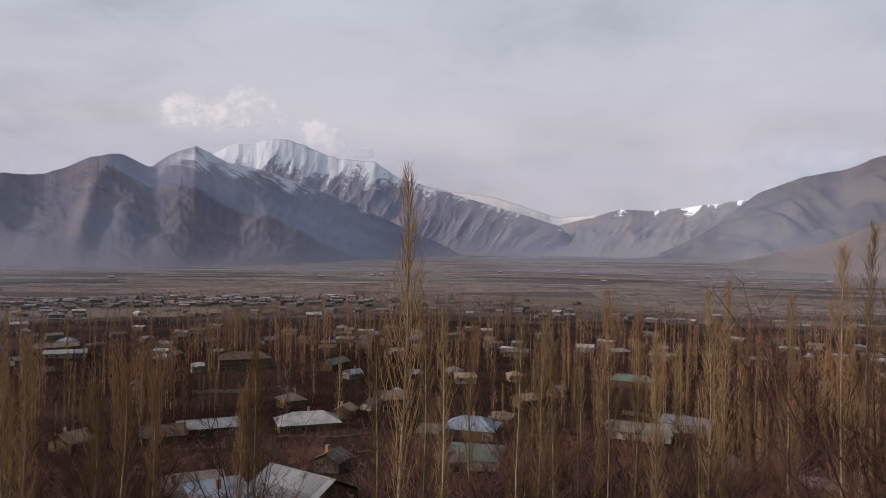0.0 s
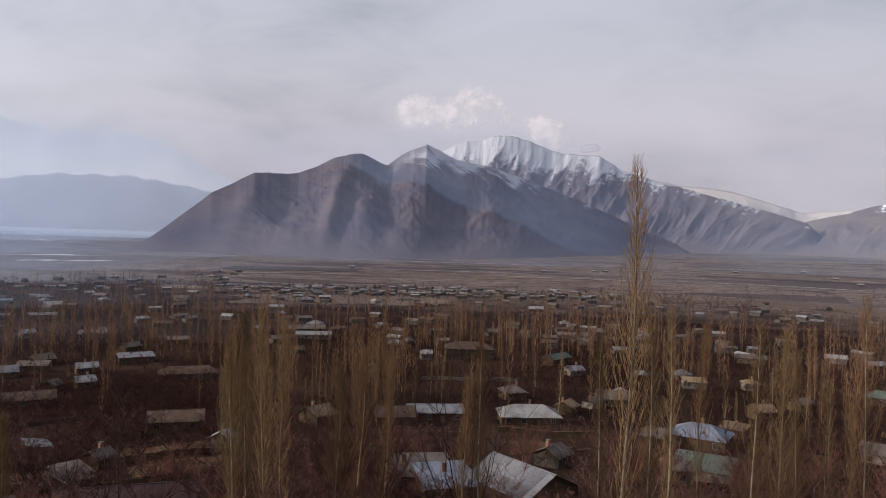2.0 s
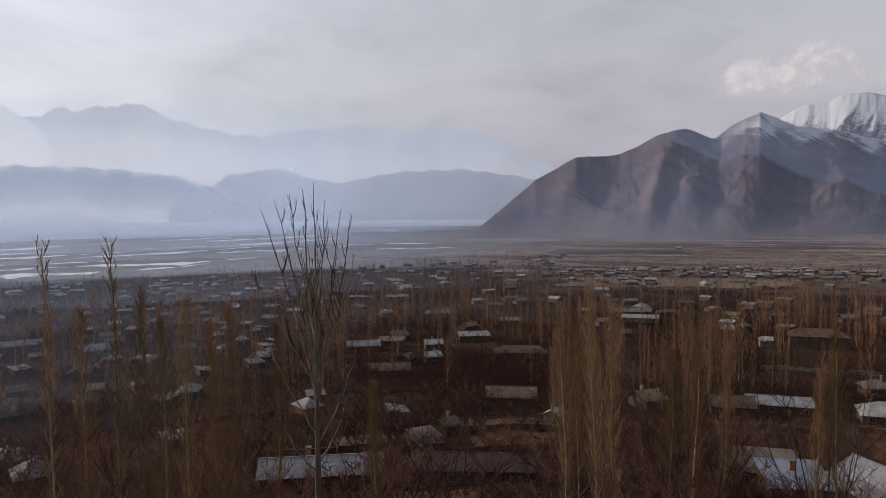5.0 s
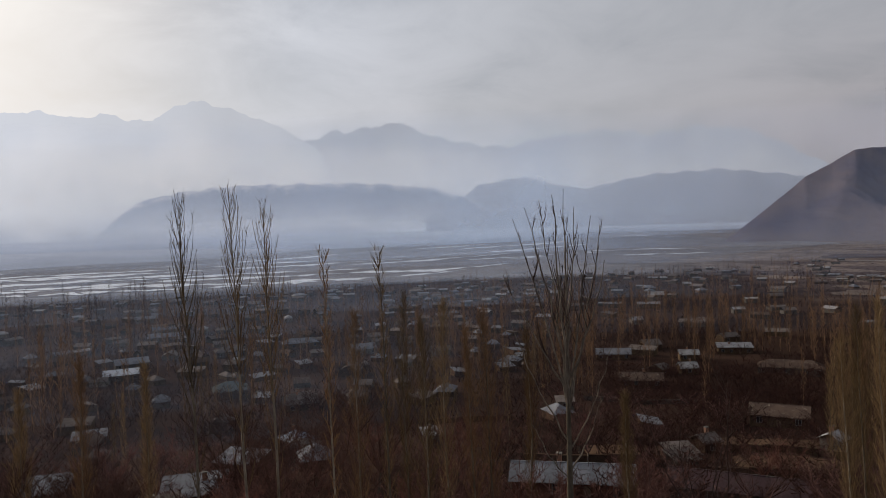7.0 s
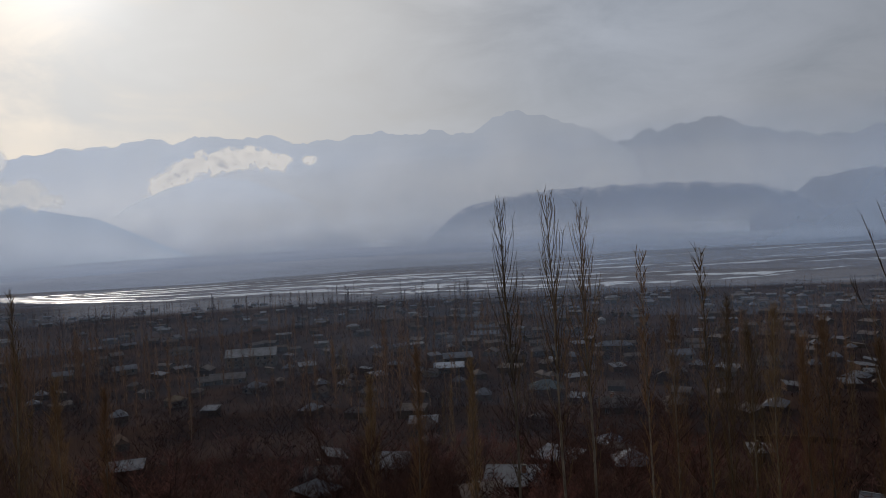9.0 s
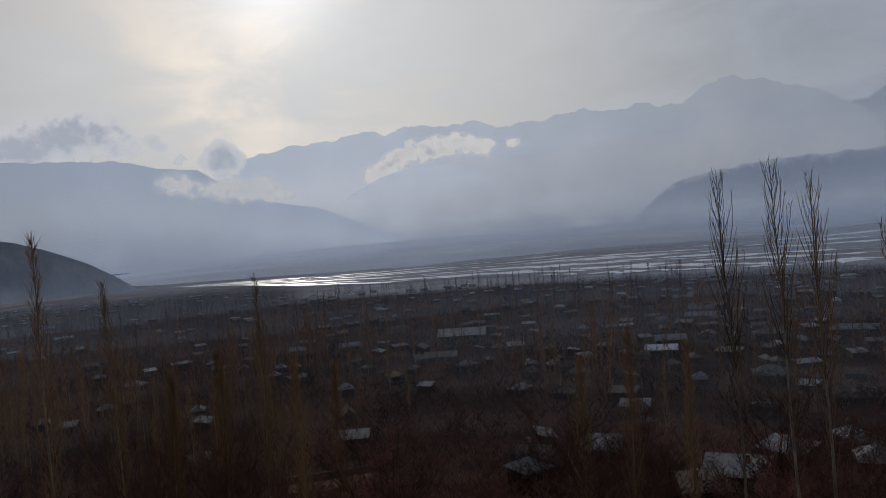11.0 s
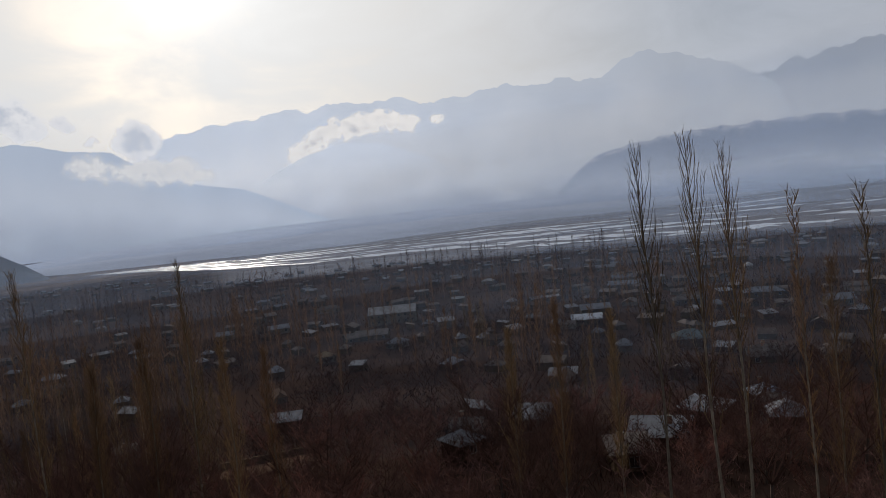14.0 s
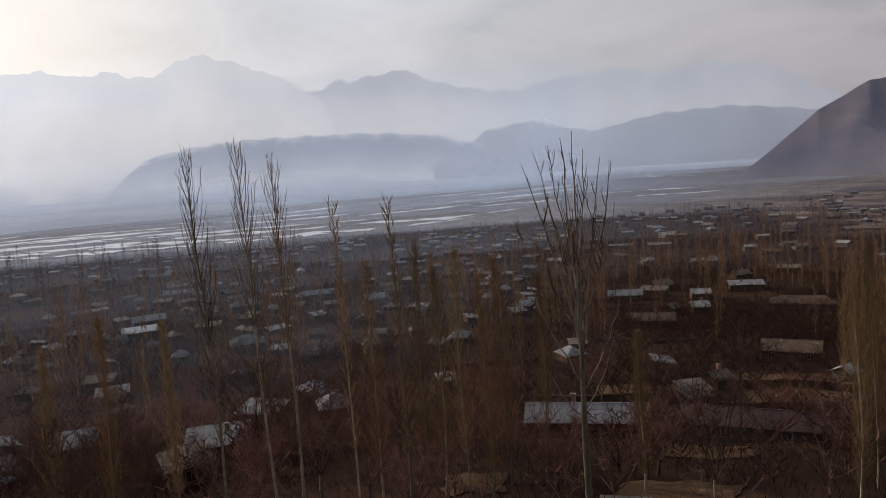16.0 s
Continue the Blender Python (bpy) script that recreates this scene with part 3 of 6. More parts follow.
spur_rock = rock_material("pale_brown_slope", (0.098, 0.079, 0.075), (0.128, 0.101, 0.090), (0.150, 0.116, 0.098))
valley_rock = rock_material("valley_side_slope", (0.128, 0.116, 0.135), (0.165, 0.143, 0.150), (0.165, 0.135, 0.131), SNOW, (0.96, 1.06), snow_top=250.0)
haze_blue_rock = rock_material("headland_slope", (0.10, 0.11, 0.135), (0.14, 0.145, 0.165), (0.15, 0.15, 0.16), None)

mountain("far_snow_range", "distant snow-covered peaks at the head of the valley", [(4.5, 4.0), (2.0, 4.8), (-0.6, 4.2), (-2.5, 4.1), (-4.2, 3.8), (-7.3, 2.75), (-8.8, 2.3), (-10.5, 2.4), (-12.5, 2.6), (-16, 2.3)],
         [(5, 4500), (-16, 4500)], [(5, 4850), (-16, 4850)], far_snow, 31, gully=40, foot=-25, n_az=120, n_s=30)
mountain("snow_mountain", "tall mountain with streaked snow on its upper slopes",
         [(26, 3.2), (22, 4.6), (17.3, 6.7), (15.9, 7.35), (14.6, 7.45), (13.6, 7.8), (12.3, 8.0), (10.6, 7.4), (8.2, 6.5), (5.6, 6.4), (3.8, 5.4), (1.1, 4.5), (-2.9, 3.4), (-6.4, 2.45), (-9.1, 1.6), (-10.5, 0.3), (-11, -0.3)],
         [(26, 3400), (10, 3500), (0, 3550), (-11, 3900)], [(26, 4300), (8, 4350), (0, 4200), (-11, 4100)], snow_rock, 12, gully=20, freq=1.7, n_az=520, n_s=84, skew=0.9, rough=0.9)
mountain("brown_mountain", "bare brown mountain with dark ravines and a pale scree foot",
         [(41, -1.95), (40.3, -1.5), (38.5, -0.1), (35.1, 2.7), (31.9, 4.4), (30.2, 4.35), (28.6, 4.5), (26.3, 5.6), (24.7, 6.2), (23.6, 6.05), (21.9, 5.35), (20.4, 6.5), (19, 7.05), (17.7, 6.55), (16.5, 5.95),
          (14.2, 5.55), (11.7, 4.75), (7.3, 3.15), (2.9, 1.25), (-0.7, -0.3), (-1.5, -0.75)],
         [(41, 2230), (24, 2010), (14, 2200), (7, 2700), (0, 3400), (-2, 3500)], [(41, 2260), (38, 2450), (32, 2800), (24, 3150), (19, 3300), (16, 3400), (7, 3650), (-2, 3700)], brown_rock, 7, gully=14, n_az=520, n_s=84, freq=1.1, spurs=((24.8, 27.0, 0.7, 24), (23.6, 25.4, 0.9, -14), (31.5, 34.5, 1.0, 9), (29.0, 31.0, 0.9, -7), (19.2, 20.2, 1.0, 7), (13.0, 14.0, 1.2, 5)))
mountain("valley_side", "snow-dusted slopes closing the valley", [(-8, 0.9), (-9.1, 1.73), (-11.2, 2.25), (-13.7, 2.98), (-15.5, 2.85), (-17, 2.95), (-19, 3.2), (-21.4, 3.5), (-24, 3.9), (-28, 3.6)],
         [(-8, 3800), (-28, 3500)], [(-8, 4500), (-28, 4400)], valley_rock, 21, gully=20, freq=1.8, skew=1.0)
mountain("red_slope", "reddish brown mountain slope in haze", [(-12, -0.95), (-15, -0.5), (-18, 0.35), (-20, 1.4), (-21.4, 2.6), (-23.3, 4.1), (-26.2, 5.2), (-28.6, 5.55), (-31.2, 6.5), (-36, 7.6), (-46, 8.0), (-60, 7.0), (-80, 5)],
         [(-12, 3500), (-18, 3450), (-36, 2900), (-80, 2500)], [(-18, 3900), (-36, 4200), (-80, 4000)], right_rock, 24, gully=48, freq=1.0, skew=-1.5, spurs=((-27, -23, 1.4, 22), (-32, -27, 1.3, 26), (-30, -25, 1.0, -16)))
mountain("low_spur", "pale brown foothill", [(-18.5, -1.45), (-21.5, -0.95), (-24, -0.35), (-26, 0.15), (-28.4, 0.85), (-31.3, 2.1), (-36, 3.4), (-50, 4.0), (-70, 3)],
         [(-18.5, 2750), (-24, 2600), (-40, 2000), (-70, 1800)], [(-24, 2850), (-40, 2700), (-70, 2500)], spur_rock, 27, gully=25, freq=0.8)
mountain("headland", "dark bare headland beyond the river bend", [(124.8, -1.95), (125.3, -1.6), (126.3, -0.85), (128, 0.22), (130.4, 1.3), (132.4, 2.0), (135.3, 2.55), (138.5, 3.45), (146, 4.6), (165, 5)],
         [(124, 2050), (138, 1900), (165, 1800)], [(124, 2080), (130, 2400), (138, 2600), (165, 2600)], haze_blue_rock, 41, gully=30, freq=0.7)

# hazy ranges across the river: a backdrop of distance, airlight painted into their glow


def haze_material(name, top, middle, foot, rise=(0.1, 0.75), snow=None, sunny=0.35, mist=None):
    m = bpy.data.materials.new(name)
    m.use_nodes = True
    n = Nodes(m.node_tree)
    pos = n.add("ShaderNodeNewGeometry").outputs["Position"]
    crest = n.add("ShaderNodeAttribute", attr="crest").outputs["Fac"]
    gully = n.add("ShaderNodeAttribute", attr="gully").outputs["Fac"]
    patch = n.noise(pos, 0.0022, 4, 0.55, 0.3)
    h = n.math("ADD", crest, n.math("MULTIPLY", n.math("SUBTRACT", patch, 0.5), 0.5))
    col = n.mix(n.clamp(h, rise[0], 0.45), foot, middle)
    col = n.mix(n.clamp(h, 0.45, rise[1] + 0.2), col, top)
    # lighter ridges and shaded gullies are painted into the glow
    painted_relief = n.add("ShaderNodeMapRange", {"Value": gully, "From Min": -0.5, "From Max": 1.0, "To Min": 0.965, "To Max": 1.03}).outputs[0]
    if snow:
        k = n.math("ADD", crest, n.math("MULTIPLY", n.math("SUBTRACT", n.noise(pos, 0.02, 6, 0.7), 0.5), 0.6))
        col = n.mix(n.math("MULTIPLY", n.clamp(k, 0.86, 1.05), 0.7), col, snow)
    # the glow is painted stronger towards the sun
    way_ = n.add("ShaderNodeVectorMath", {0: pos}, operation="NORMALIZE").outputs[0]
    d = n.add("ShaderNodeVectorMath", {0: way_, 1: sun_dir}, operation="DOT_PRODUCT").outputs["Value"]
    glow = n.math("MULTIPLY", n.math("ADD", 1.0, n.math("MULTIPLY", n.math("POWER", n.math("MAXIMUM", d, 0.0), 8.0), sunny)), painted_relief)
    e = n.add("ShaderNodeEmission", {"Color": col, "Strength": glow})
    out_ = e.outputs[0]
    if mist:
        # the foot turns see-through between two heights, to stand in for mist
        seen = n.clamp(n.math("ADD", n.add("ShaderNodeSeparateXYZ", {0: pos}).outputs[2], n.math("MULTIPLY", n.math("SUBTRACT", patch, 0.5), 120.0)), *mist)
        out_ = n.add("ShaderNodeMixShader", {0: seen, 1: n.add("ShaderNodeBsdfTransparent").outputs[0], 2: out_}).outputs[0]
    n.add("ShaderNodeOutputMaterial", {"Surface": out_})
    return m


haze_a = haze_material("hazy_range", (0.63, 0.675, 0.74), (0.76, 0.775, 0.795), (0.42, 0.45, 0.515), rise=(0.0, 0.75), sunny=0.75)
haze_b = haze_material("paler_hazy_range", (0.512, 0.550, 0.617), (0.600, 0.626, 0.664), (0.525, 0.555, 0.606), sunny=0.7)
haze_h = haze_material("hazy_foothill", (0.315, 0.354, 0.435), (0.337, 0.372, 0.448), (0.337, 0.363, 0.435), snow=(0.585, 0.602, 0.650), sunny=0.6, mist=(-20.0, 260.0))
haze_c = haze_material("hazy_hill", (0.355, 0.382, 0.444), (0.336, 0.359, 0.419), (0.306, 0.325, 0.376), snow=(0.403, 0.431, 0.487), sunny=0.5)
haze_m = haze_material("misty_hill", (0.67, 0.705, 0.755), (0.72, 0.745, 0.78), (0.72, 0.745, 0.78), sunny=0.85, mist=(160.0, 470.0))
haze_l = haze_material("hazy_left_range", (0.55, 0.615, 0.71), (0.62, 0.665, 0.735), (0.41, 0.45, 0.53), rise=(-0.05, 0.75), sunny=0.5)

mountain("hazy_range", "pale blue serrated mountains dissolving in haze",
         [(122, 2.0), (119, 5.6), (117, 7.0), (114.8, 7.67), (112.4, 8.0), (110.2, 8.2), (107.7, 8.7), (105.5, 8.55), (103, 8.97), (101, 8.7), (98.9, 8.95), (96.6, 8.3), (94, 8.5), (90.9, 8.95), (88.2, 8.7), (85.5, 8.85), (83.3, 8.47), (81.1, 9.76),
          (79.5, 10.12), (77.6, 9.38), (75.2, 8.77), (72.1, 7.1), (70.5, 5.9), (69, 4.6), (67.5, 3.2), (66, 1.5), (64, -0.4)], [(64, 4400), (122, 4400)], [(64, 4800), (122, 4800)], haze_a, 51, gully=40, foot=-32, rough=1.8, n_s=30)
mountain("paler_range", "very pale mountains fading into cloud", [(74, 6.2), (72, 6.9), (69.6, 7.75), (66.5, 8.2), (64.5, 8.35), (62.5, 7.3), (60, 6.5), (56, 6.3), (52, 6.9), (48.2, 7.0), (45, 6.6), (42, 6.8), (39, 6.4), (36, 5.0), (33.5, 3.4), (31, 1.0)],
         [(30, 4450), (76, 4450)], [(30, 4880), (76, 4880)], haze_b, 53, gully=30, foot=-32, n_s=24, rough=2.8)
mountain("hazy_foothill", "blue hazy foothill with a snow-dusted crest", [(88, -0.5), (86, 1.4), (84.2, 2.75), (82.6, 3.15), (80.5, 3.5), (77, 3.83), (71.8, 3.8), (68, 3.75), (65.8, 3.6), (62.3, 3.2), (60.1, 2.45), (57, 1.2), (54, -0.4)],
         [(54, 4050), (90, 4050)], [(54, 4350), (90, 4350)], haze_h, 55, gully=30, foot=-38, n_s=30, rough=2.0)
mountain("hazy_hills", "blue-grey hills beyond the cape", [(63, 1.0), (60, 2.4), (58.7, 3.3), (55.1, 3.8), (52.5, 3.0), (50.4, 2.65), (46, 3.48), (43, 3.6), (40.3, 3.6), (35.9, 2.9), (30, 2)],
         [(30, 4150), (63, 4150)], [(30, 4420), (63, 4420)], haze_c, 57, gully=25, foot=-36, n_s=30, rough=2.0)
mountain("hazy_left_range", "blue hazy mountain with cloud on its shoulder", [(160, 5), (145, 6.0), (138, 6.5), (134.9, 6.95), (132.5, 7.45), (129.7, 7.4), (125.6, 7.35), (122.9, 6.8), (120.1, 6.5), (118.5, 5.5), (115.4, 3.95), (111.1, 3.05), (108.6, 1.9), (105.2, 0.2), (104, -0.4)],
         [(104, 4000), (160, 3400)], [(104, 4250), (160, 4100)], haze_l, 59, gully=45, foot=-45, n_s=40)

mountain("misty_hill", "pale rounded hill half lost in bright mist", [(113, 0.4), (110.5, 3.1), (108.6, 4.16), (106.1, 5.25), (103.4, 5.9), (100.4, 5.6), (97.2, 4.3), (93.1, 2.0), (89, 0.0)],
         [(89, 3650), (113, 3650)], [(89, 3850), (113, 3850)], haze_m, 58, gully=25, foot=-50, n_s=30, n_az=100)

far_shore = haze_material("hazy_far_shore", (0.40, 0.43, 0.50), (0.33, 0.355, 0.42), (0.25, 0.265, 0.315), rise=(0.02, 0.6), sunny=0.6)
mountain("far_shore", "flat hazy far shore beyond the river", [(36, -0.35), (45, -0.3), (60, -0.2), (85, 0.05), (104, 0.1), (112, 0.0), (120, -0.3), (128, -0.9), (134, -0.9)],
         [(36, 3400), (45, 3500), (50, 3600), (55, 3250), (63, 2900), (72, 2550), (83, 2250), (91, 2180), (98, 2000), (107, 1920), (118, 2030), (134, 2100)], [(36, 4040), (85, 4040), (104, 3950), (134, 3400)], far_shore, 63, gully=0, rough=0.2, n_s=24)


def bank_of_cloud(name, label, a0, a1, e0, e1, r_, bright, dim, cut, seed, shape=1.0, rag=3.0, size=0.009, fine=7):
    """A far bank of cloud: a curved sheet with ragged, see-through edges."""
    az_ = np.linspace(a0, a1, 40)
    el_ = np.linspace(e0, e1, 14)
    Ag, Eg = np.meshgrid(np.radians(az_), np.radians(el_), indexing="ij")
    v_ = np.stack([-r_ * np.sin(Ag), r_ * np.cos(Ag), r_ * np.tan(Eg)], -1).reshape(-1, 3)
    i_ = np.arange(39 * 13)
    q = (i_ // 13) * 14 + i_ % 13
    m = bpy.data.materials.new(name)
    m.use_nodes = True
    n = Nodes(m.node_tree)
    me = mesh_from(name, v_, np.stack([q, q + 1, q + 15, q + 14], 1), m, True)
    U, W = np.meshgrid(np.linspace(-1, 1, 40), np.linspace(-1, 1, 14), indexing="ij")
    for key, val in (("edge", 1 - np.hypot(U, W * shape)), ("lift", W)):
        att = me.attributes.new(key, "FLOAT", "POINT")
        att.data.foreach_set("value", np.ascontiguousarray(val, np.float32).ravel())
    pos = n.add("ShaderNodeNewGeometry").outputs["Position"]
    edge = n.add("ShaderNodeAttribute", attr="edge").outputs["Fac"]
    lift = n.add("ShaderNodeAttribute", attr="lift").outputs["Fac"]
    shift = n.add("ShaderNodeVectorMath", {0: pos, 1: (seed * 517.0, 0, 0)}, operation="ADD").outputs[0]
    puff = n.noise(shift, size, fine, 0.55, 0.2)
    body = n.math("ADD", edge, n.math("MULTIPLY", n.math("SUBTRACT", puff, 0.5), rag))
    alpha = n.math("MULTIPLY", n.clamp(body, *cut), n.clamp(edge, 0.0, 0.25))
    # brighter tops and dimmer undersides are painted into the sheet's glow
    tone = n.clamp(n.math("ADD", n.math("MULTIPLY", lift, 0.5), n.math("MULTIPLY", n.noise(shift, 0.012, 4, 0.5), 0.9)), 0.1, 0.95)
    col = n.mix(tone, dim, bright)
    sh = n.add("ShaderNodeMixShader", {0: alpha, 1: n.add("ShaderNodeBsdfTransparent").outputs[0], 2: n.add("ShaderNodeEmission", {"Color": col, "Strength": 1.0}).outputs[0]})
    n.add("ShaderNodeOutputMaterial", {"Surface": sh.outputs[0]})
    return tagged(new(name, me), label, "cloud", kind="structure")


def heaped_cloud(name, label, lumps_, r_, core, rim, cut, seed, rag=0.9, size=0.009, back=True):
    """A far heap of cloud: a curved sheet whose outline swells round lumps (direction, elevation, radius in degrees). A backlit one has bright rims and a dim core."""
    a0, a1 = min(p_[0] - 2.2 * p_[2] for p_ in lumps_), max(p_[0] + 2.2 * p_[2] for p_ in lumps_)
    e0, e1 = min(p_[1] - 2.2 * p_[2] for p_ in lumps_), max(p_[1] + 2.2 * p_[2] for p_ in lumps_)
    n_a, n_e = 130, 60
    Ad, Ed = np.meshgrid(np.linspace(a0, a1, n_a), np.linspace(e0, e1, n_e), indexing="ij")
    Ag, Eg = np.radians(Ad), np.radians(Ed)
    v_ = np.stack([-r_ * np.sin(Ag), r_ * np.cos(Ag), r_ * np.tan(Eg)], -1).reshape(-1, 3)
    i_ = np.arange((n_a - 1) * (n_e - 1))
    q = (i_ // (n_e - 1)) * n_e + i_ % (n_e - 1)
    m = bpy.data.materials.new(name)
    m.use_nodes = True
    n = Nodes(m.node_tree)
    me = mesh_from(name, v_, np.stack([q, q + 1, q + n_e + 1, q + n_e], 1), m, True)
    swell = np.sum([np.exp(-(((Ad - a_) / rd) ** 2 + ((Ed - e_) / (rd * 0.8)) ** 2) * 0.8) for a_, e_, rd in lumps_], axis=0)
    border = np.minimum.reduce([Ad - a0, a1 - Ad, Ed - e0, e1 - Ed])
    swell = swell * np.clip(border / 0.4, 0, 1)
    lift = (Ed - e0) / (e1 - e0) * 0.6 + (Ad - a0) / (a1 - a0) * 0.4
    for key, val in (("swell", swell), ("lift", lift)):
        att = me.attributes.new(key, "FLOAT", "POINT")
        att.data.foreach_set("value", np.ascontiguousarray(val, np.float32).ravel())
    pos = n.add("ShaderNodeNewGeometry").outputs["Position"]
    shift = n.add("ShaderNodeVectorMath", {0: pos, 1: (seed * 517.0, 0, 0)}, operation="ADD").outputs[0]
    sw = n.add("ShaderNodeAttribute", attr="swell").outputs["Fac"]
    puff = n.noise(shift, size, 9, 0.62, 0.25)
    body = n.math("ADD", sw, n.math("MULTIPLY", n.math("SUBTRACT", puff, 0.5), n.math("MULTIPLY", rag, n.clamp(sw, 0.02, 0.6))))
    alpha = n.clamp(body, *cut)
    # bright rims, dim cores and lit tops are painted into the sheet's glow
    if back:
        tone = n.clamp(n.math("ADD", body, n.math("MULTIPLY", n.math("SUBTRACT", n.noise(shift, size * 1.3, 7, 0.62), 0.5), 3.0)), cut[1], cut[1] + 1.3)
        col = n.mix(tone, rim, core)
    else:
        tone = n.clamp(n.math("ADD", n.add("ShaderNodeAttribute", attr="lift").outputs["Fac"], n.math("MULTIPLY", n.math("SUBTRACT", puff, 0.5), 1.6)), 0.25, 0.80)
        col = n.mix(tone, core, rim)
    sh = n.add("ShaderNodeMixShader", {0: alpha, 1: n.add("ShaderNodeBsdfTransparent").outputs[0], 2: n.add("ShaderNodeEmission", {"Color": col, "Strength": 1.0}).outputs[0]})
    n.add("ShaderNodeOutputMaterial", {"Surface": sh.outputs[0]})
    return tagged(new(name, me), label, "cloud", kind="structure")


heaped_cloud("cloud_bank", "bright ragged cloud against the hazy mountains", ((107.2, 5.0, 0.9), (106.2, 5.7, 0.9), (105.0, 6.4, 1.0), (103.6, 7.0, 1.0), (102.2, 7.1, 0.9), (100.6, 7.3, 1.1), (99.2, 7.1, 0.9), (97.9, 6.8, 0.7), (95.8, 7.1, 0.55)),
             3900, (1.02, 1.01, 1.0), (1.5, 1.42, 1.29), (0.35, 0.95), 1, 3.6, 0.018)
heaped_cloud("low_cloud", "thin bright cloud in a mountain gap", ((122.3, 5.6, 1.0), (120.5, 5.3, 1.1), (118.6, 5.0, 1.1), (116.8, 4.9, 1.3), (115.4, 4.9, 1.1), (114.0, 4.2, 1.0)), 3850, (0.98, 0.99, 1.0), (1.24, 1.21, 1.15), (0.3, 1.3), 2, 3.4, 0.014)
heaped_cloud("shoulder_cloud", "blue-grey heaped cloud on a mountain's shoulder", ((137.5, 7.6, 1.6), (135.4, 7.7, 1.2), (133.3, 8.1, 1.3), (131.3, 8.8, 1.3), (129.4, 9.5, 1.3), (127.9, 9.4, 1.2), (126.2, 9.5, 1.25), (124.9, 8.3, 1.1), (129.0, 8.2, 1.6), (132.0, 7.6, 1.5)),
             4400, (0.92, 0.97, 1.05), (1.34, 1.33, 1.31), (0.22, 0.65), 3, 2.4, 0.011)
heaped_cloud("small_cloud", "small grey cloud over a ridge", ((118.4, 8.0, 0.85), (117.7, 7.2, 0.9), (119.0, 7.2, 0.8), (118.3, 6.4, 1.0)), 4380, (0.95, 0.99, 1.06), (1.36, 1.34, 1.31), (0.22, 0.65), 4, 2.4, 0.013)
heaped_cloud("cloud_scrap", "torn grey scrap of cloud over a ridge", ((123.2, 8.8, 0.55), (122.6, 8.3, 0.5), (121.3, 7.3, 0.5)), 4390, (1.0, 1.03, 1.08), (1.3, 1.29, 1.28), (0.3, 1.0), 5, 3.0, 0.018)
heaped_cloud("peak_cloud", "soft white heaped cloud over the snowy peak", ((20.6, 9.6, 1.0), (19.6, 10.2, 1.0), (18.4, 9.4, 1.2), (17.2, 9.3, 1.1), (16.2, 10.0, 1.2), (14.9, 10.7, 1.3), (14.0, 10.0, 1.1), (15.4, 9.3, 1.2), (13.0, 9.2, 1.0), (20.0, 8.8, 1.1)), 4900, (0.565, 0.565, 0.60), (0.745, 0.71, 0.715), (0.30, 1.7), 6, 2.6, 0.011, False)
heaped_cloud("peak_cloud", "soft white heaped cloud beside the snowy peak", ((10.6, 8.6, 0.9), (9.7, 8.1, 1.2), (8.6, 7.9, 1.0), (9.2, 7.3, 1.0)), 4900, (0.565, 0.56, 0.595), (0.735, 0.70, 0.705), (0.3, 1.3), 9, 2.4, 0.012, False)
heaped_cloud("cloud_scrap", "small grey scrap of cloud beside the peak", ((5.9, 7.1, 0.5), (6.6, 6.9, 0.4)), 4910, (0.49, 0.49, 0.54), (0.55, 0.55, 0.59), (0.35, 1.1), 10, 2.0, 0.012, False)
bank_of_cloud("peak_veil", "thin grey cloud veil behind the snowy peak", 2, 25, 5.0, 12.0, 4950, (0.60, 0.59, 0.62), (0.54, 0.55, 0.60), (0.1, 1.4), 16, 1.0, 1.2, 0.002, 4)
bank_of_cloud("valley_cloud", "grey cloud on the right-hand slope", -34, -17, 3.2, 9.0, 4600, (0.60, 0.60, 0.66), (0.46, 0.48, 0.56), (0.1, 1.1), 8, 1.0, 2.0, 0.003, 4)
# glowing see-through sheet that paints mist over the foot of the far ranges
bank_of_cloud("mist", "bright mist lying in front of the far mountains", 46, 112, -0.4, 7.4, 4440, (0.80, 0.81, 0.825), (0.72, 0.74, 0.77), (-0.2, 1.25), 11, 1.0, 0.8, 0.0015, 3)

# ---------------------------------------------------------------- parts and boxes


def part(name, me, parent, label=""):
    """One mesh object under a thing or part."""
    ob = new(name, me)
    ob.parent = parent
    return tagged(ob, label)


def box_mesh(name, x0, x1, y0, y1, z0, z1, mat, bevel=0.0):
    bm = bmesh.new()
    bmesh.ops.create_cube(bm, size=1)
    for vtx in bm.verts:
        vtx.co = Vector((x0 if vtx.co.x < 0 else x1, y0 if vtx.co.y < 0 else y1, z0 if vtx.co.z < 0 else z1))
    if bevel:
        bmesh.ops.bevel(bm, geom=bm.edges[:], offset=bevel, segments=1, affect="EDGES")
    me = bpy.data.meshes.new(name)
    bm.to_mesh(me)
    bm.free()
    me.materials.append(mat)
    return me


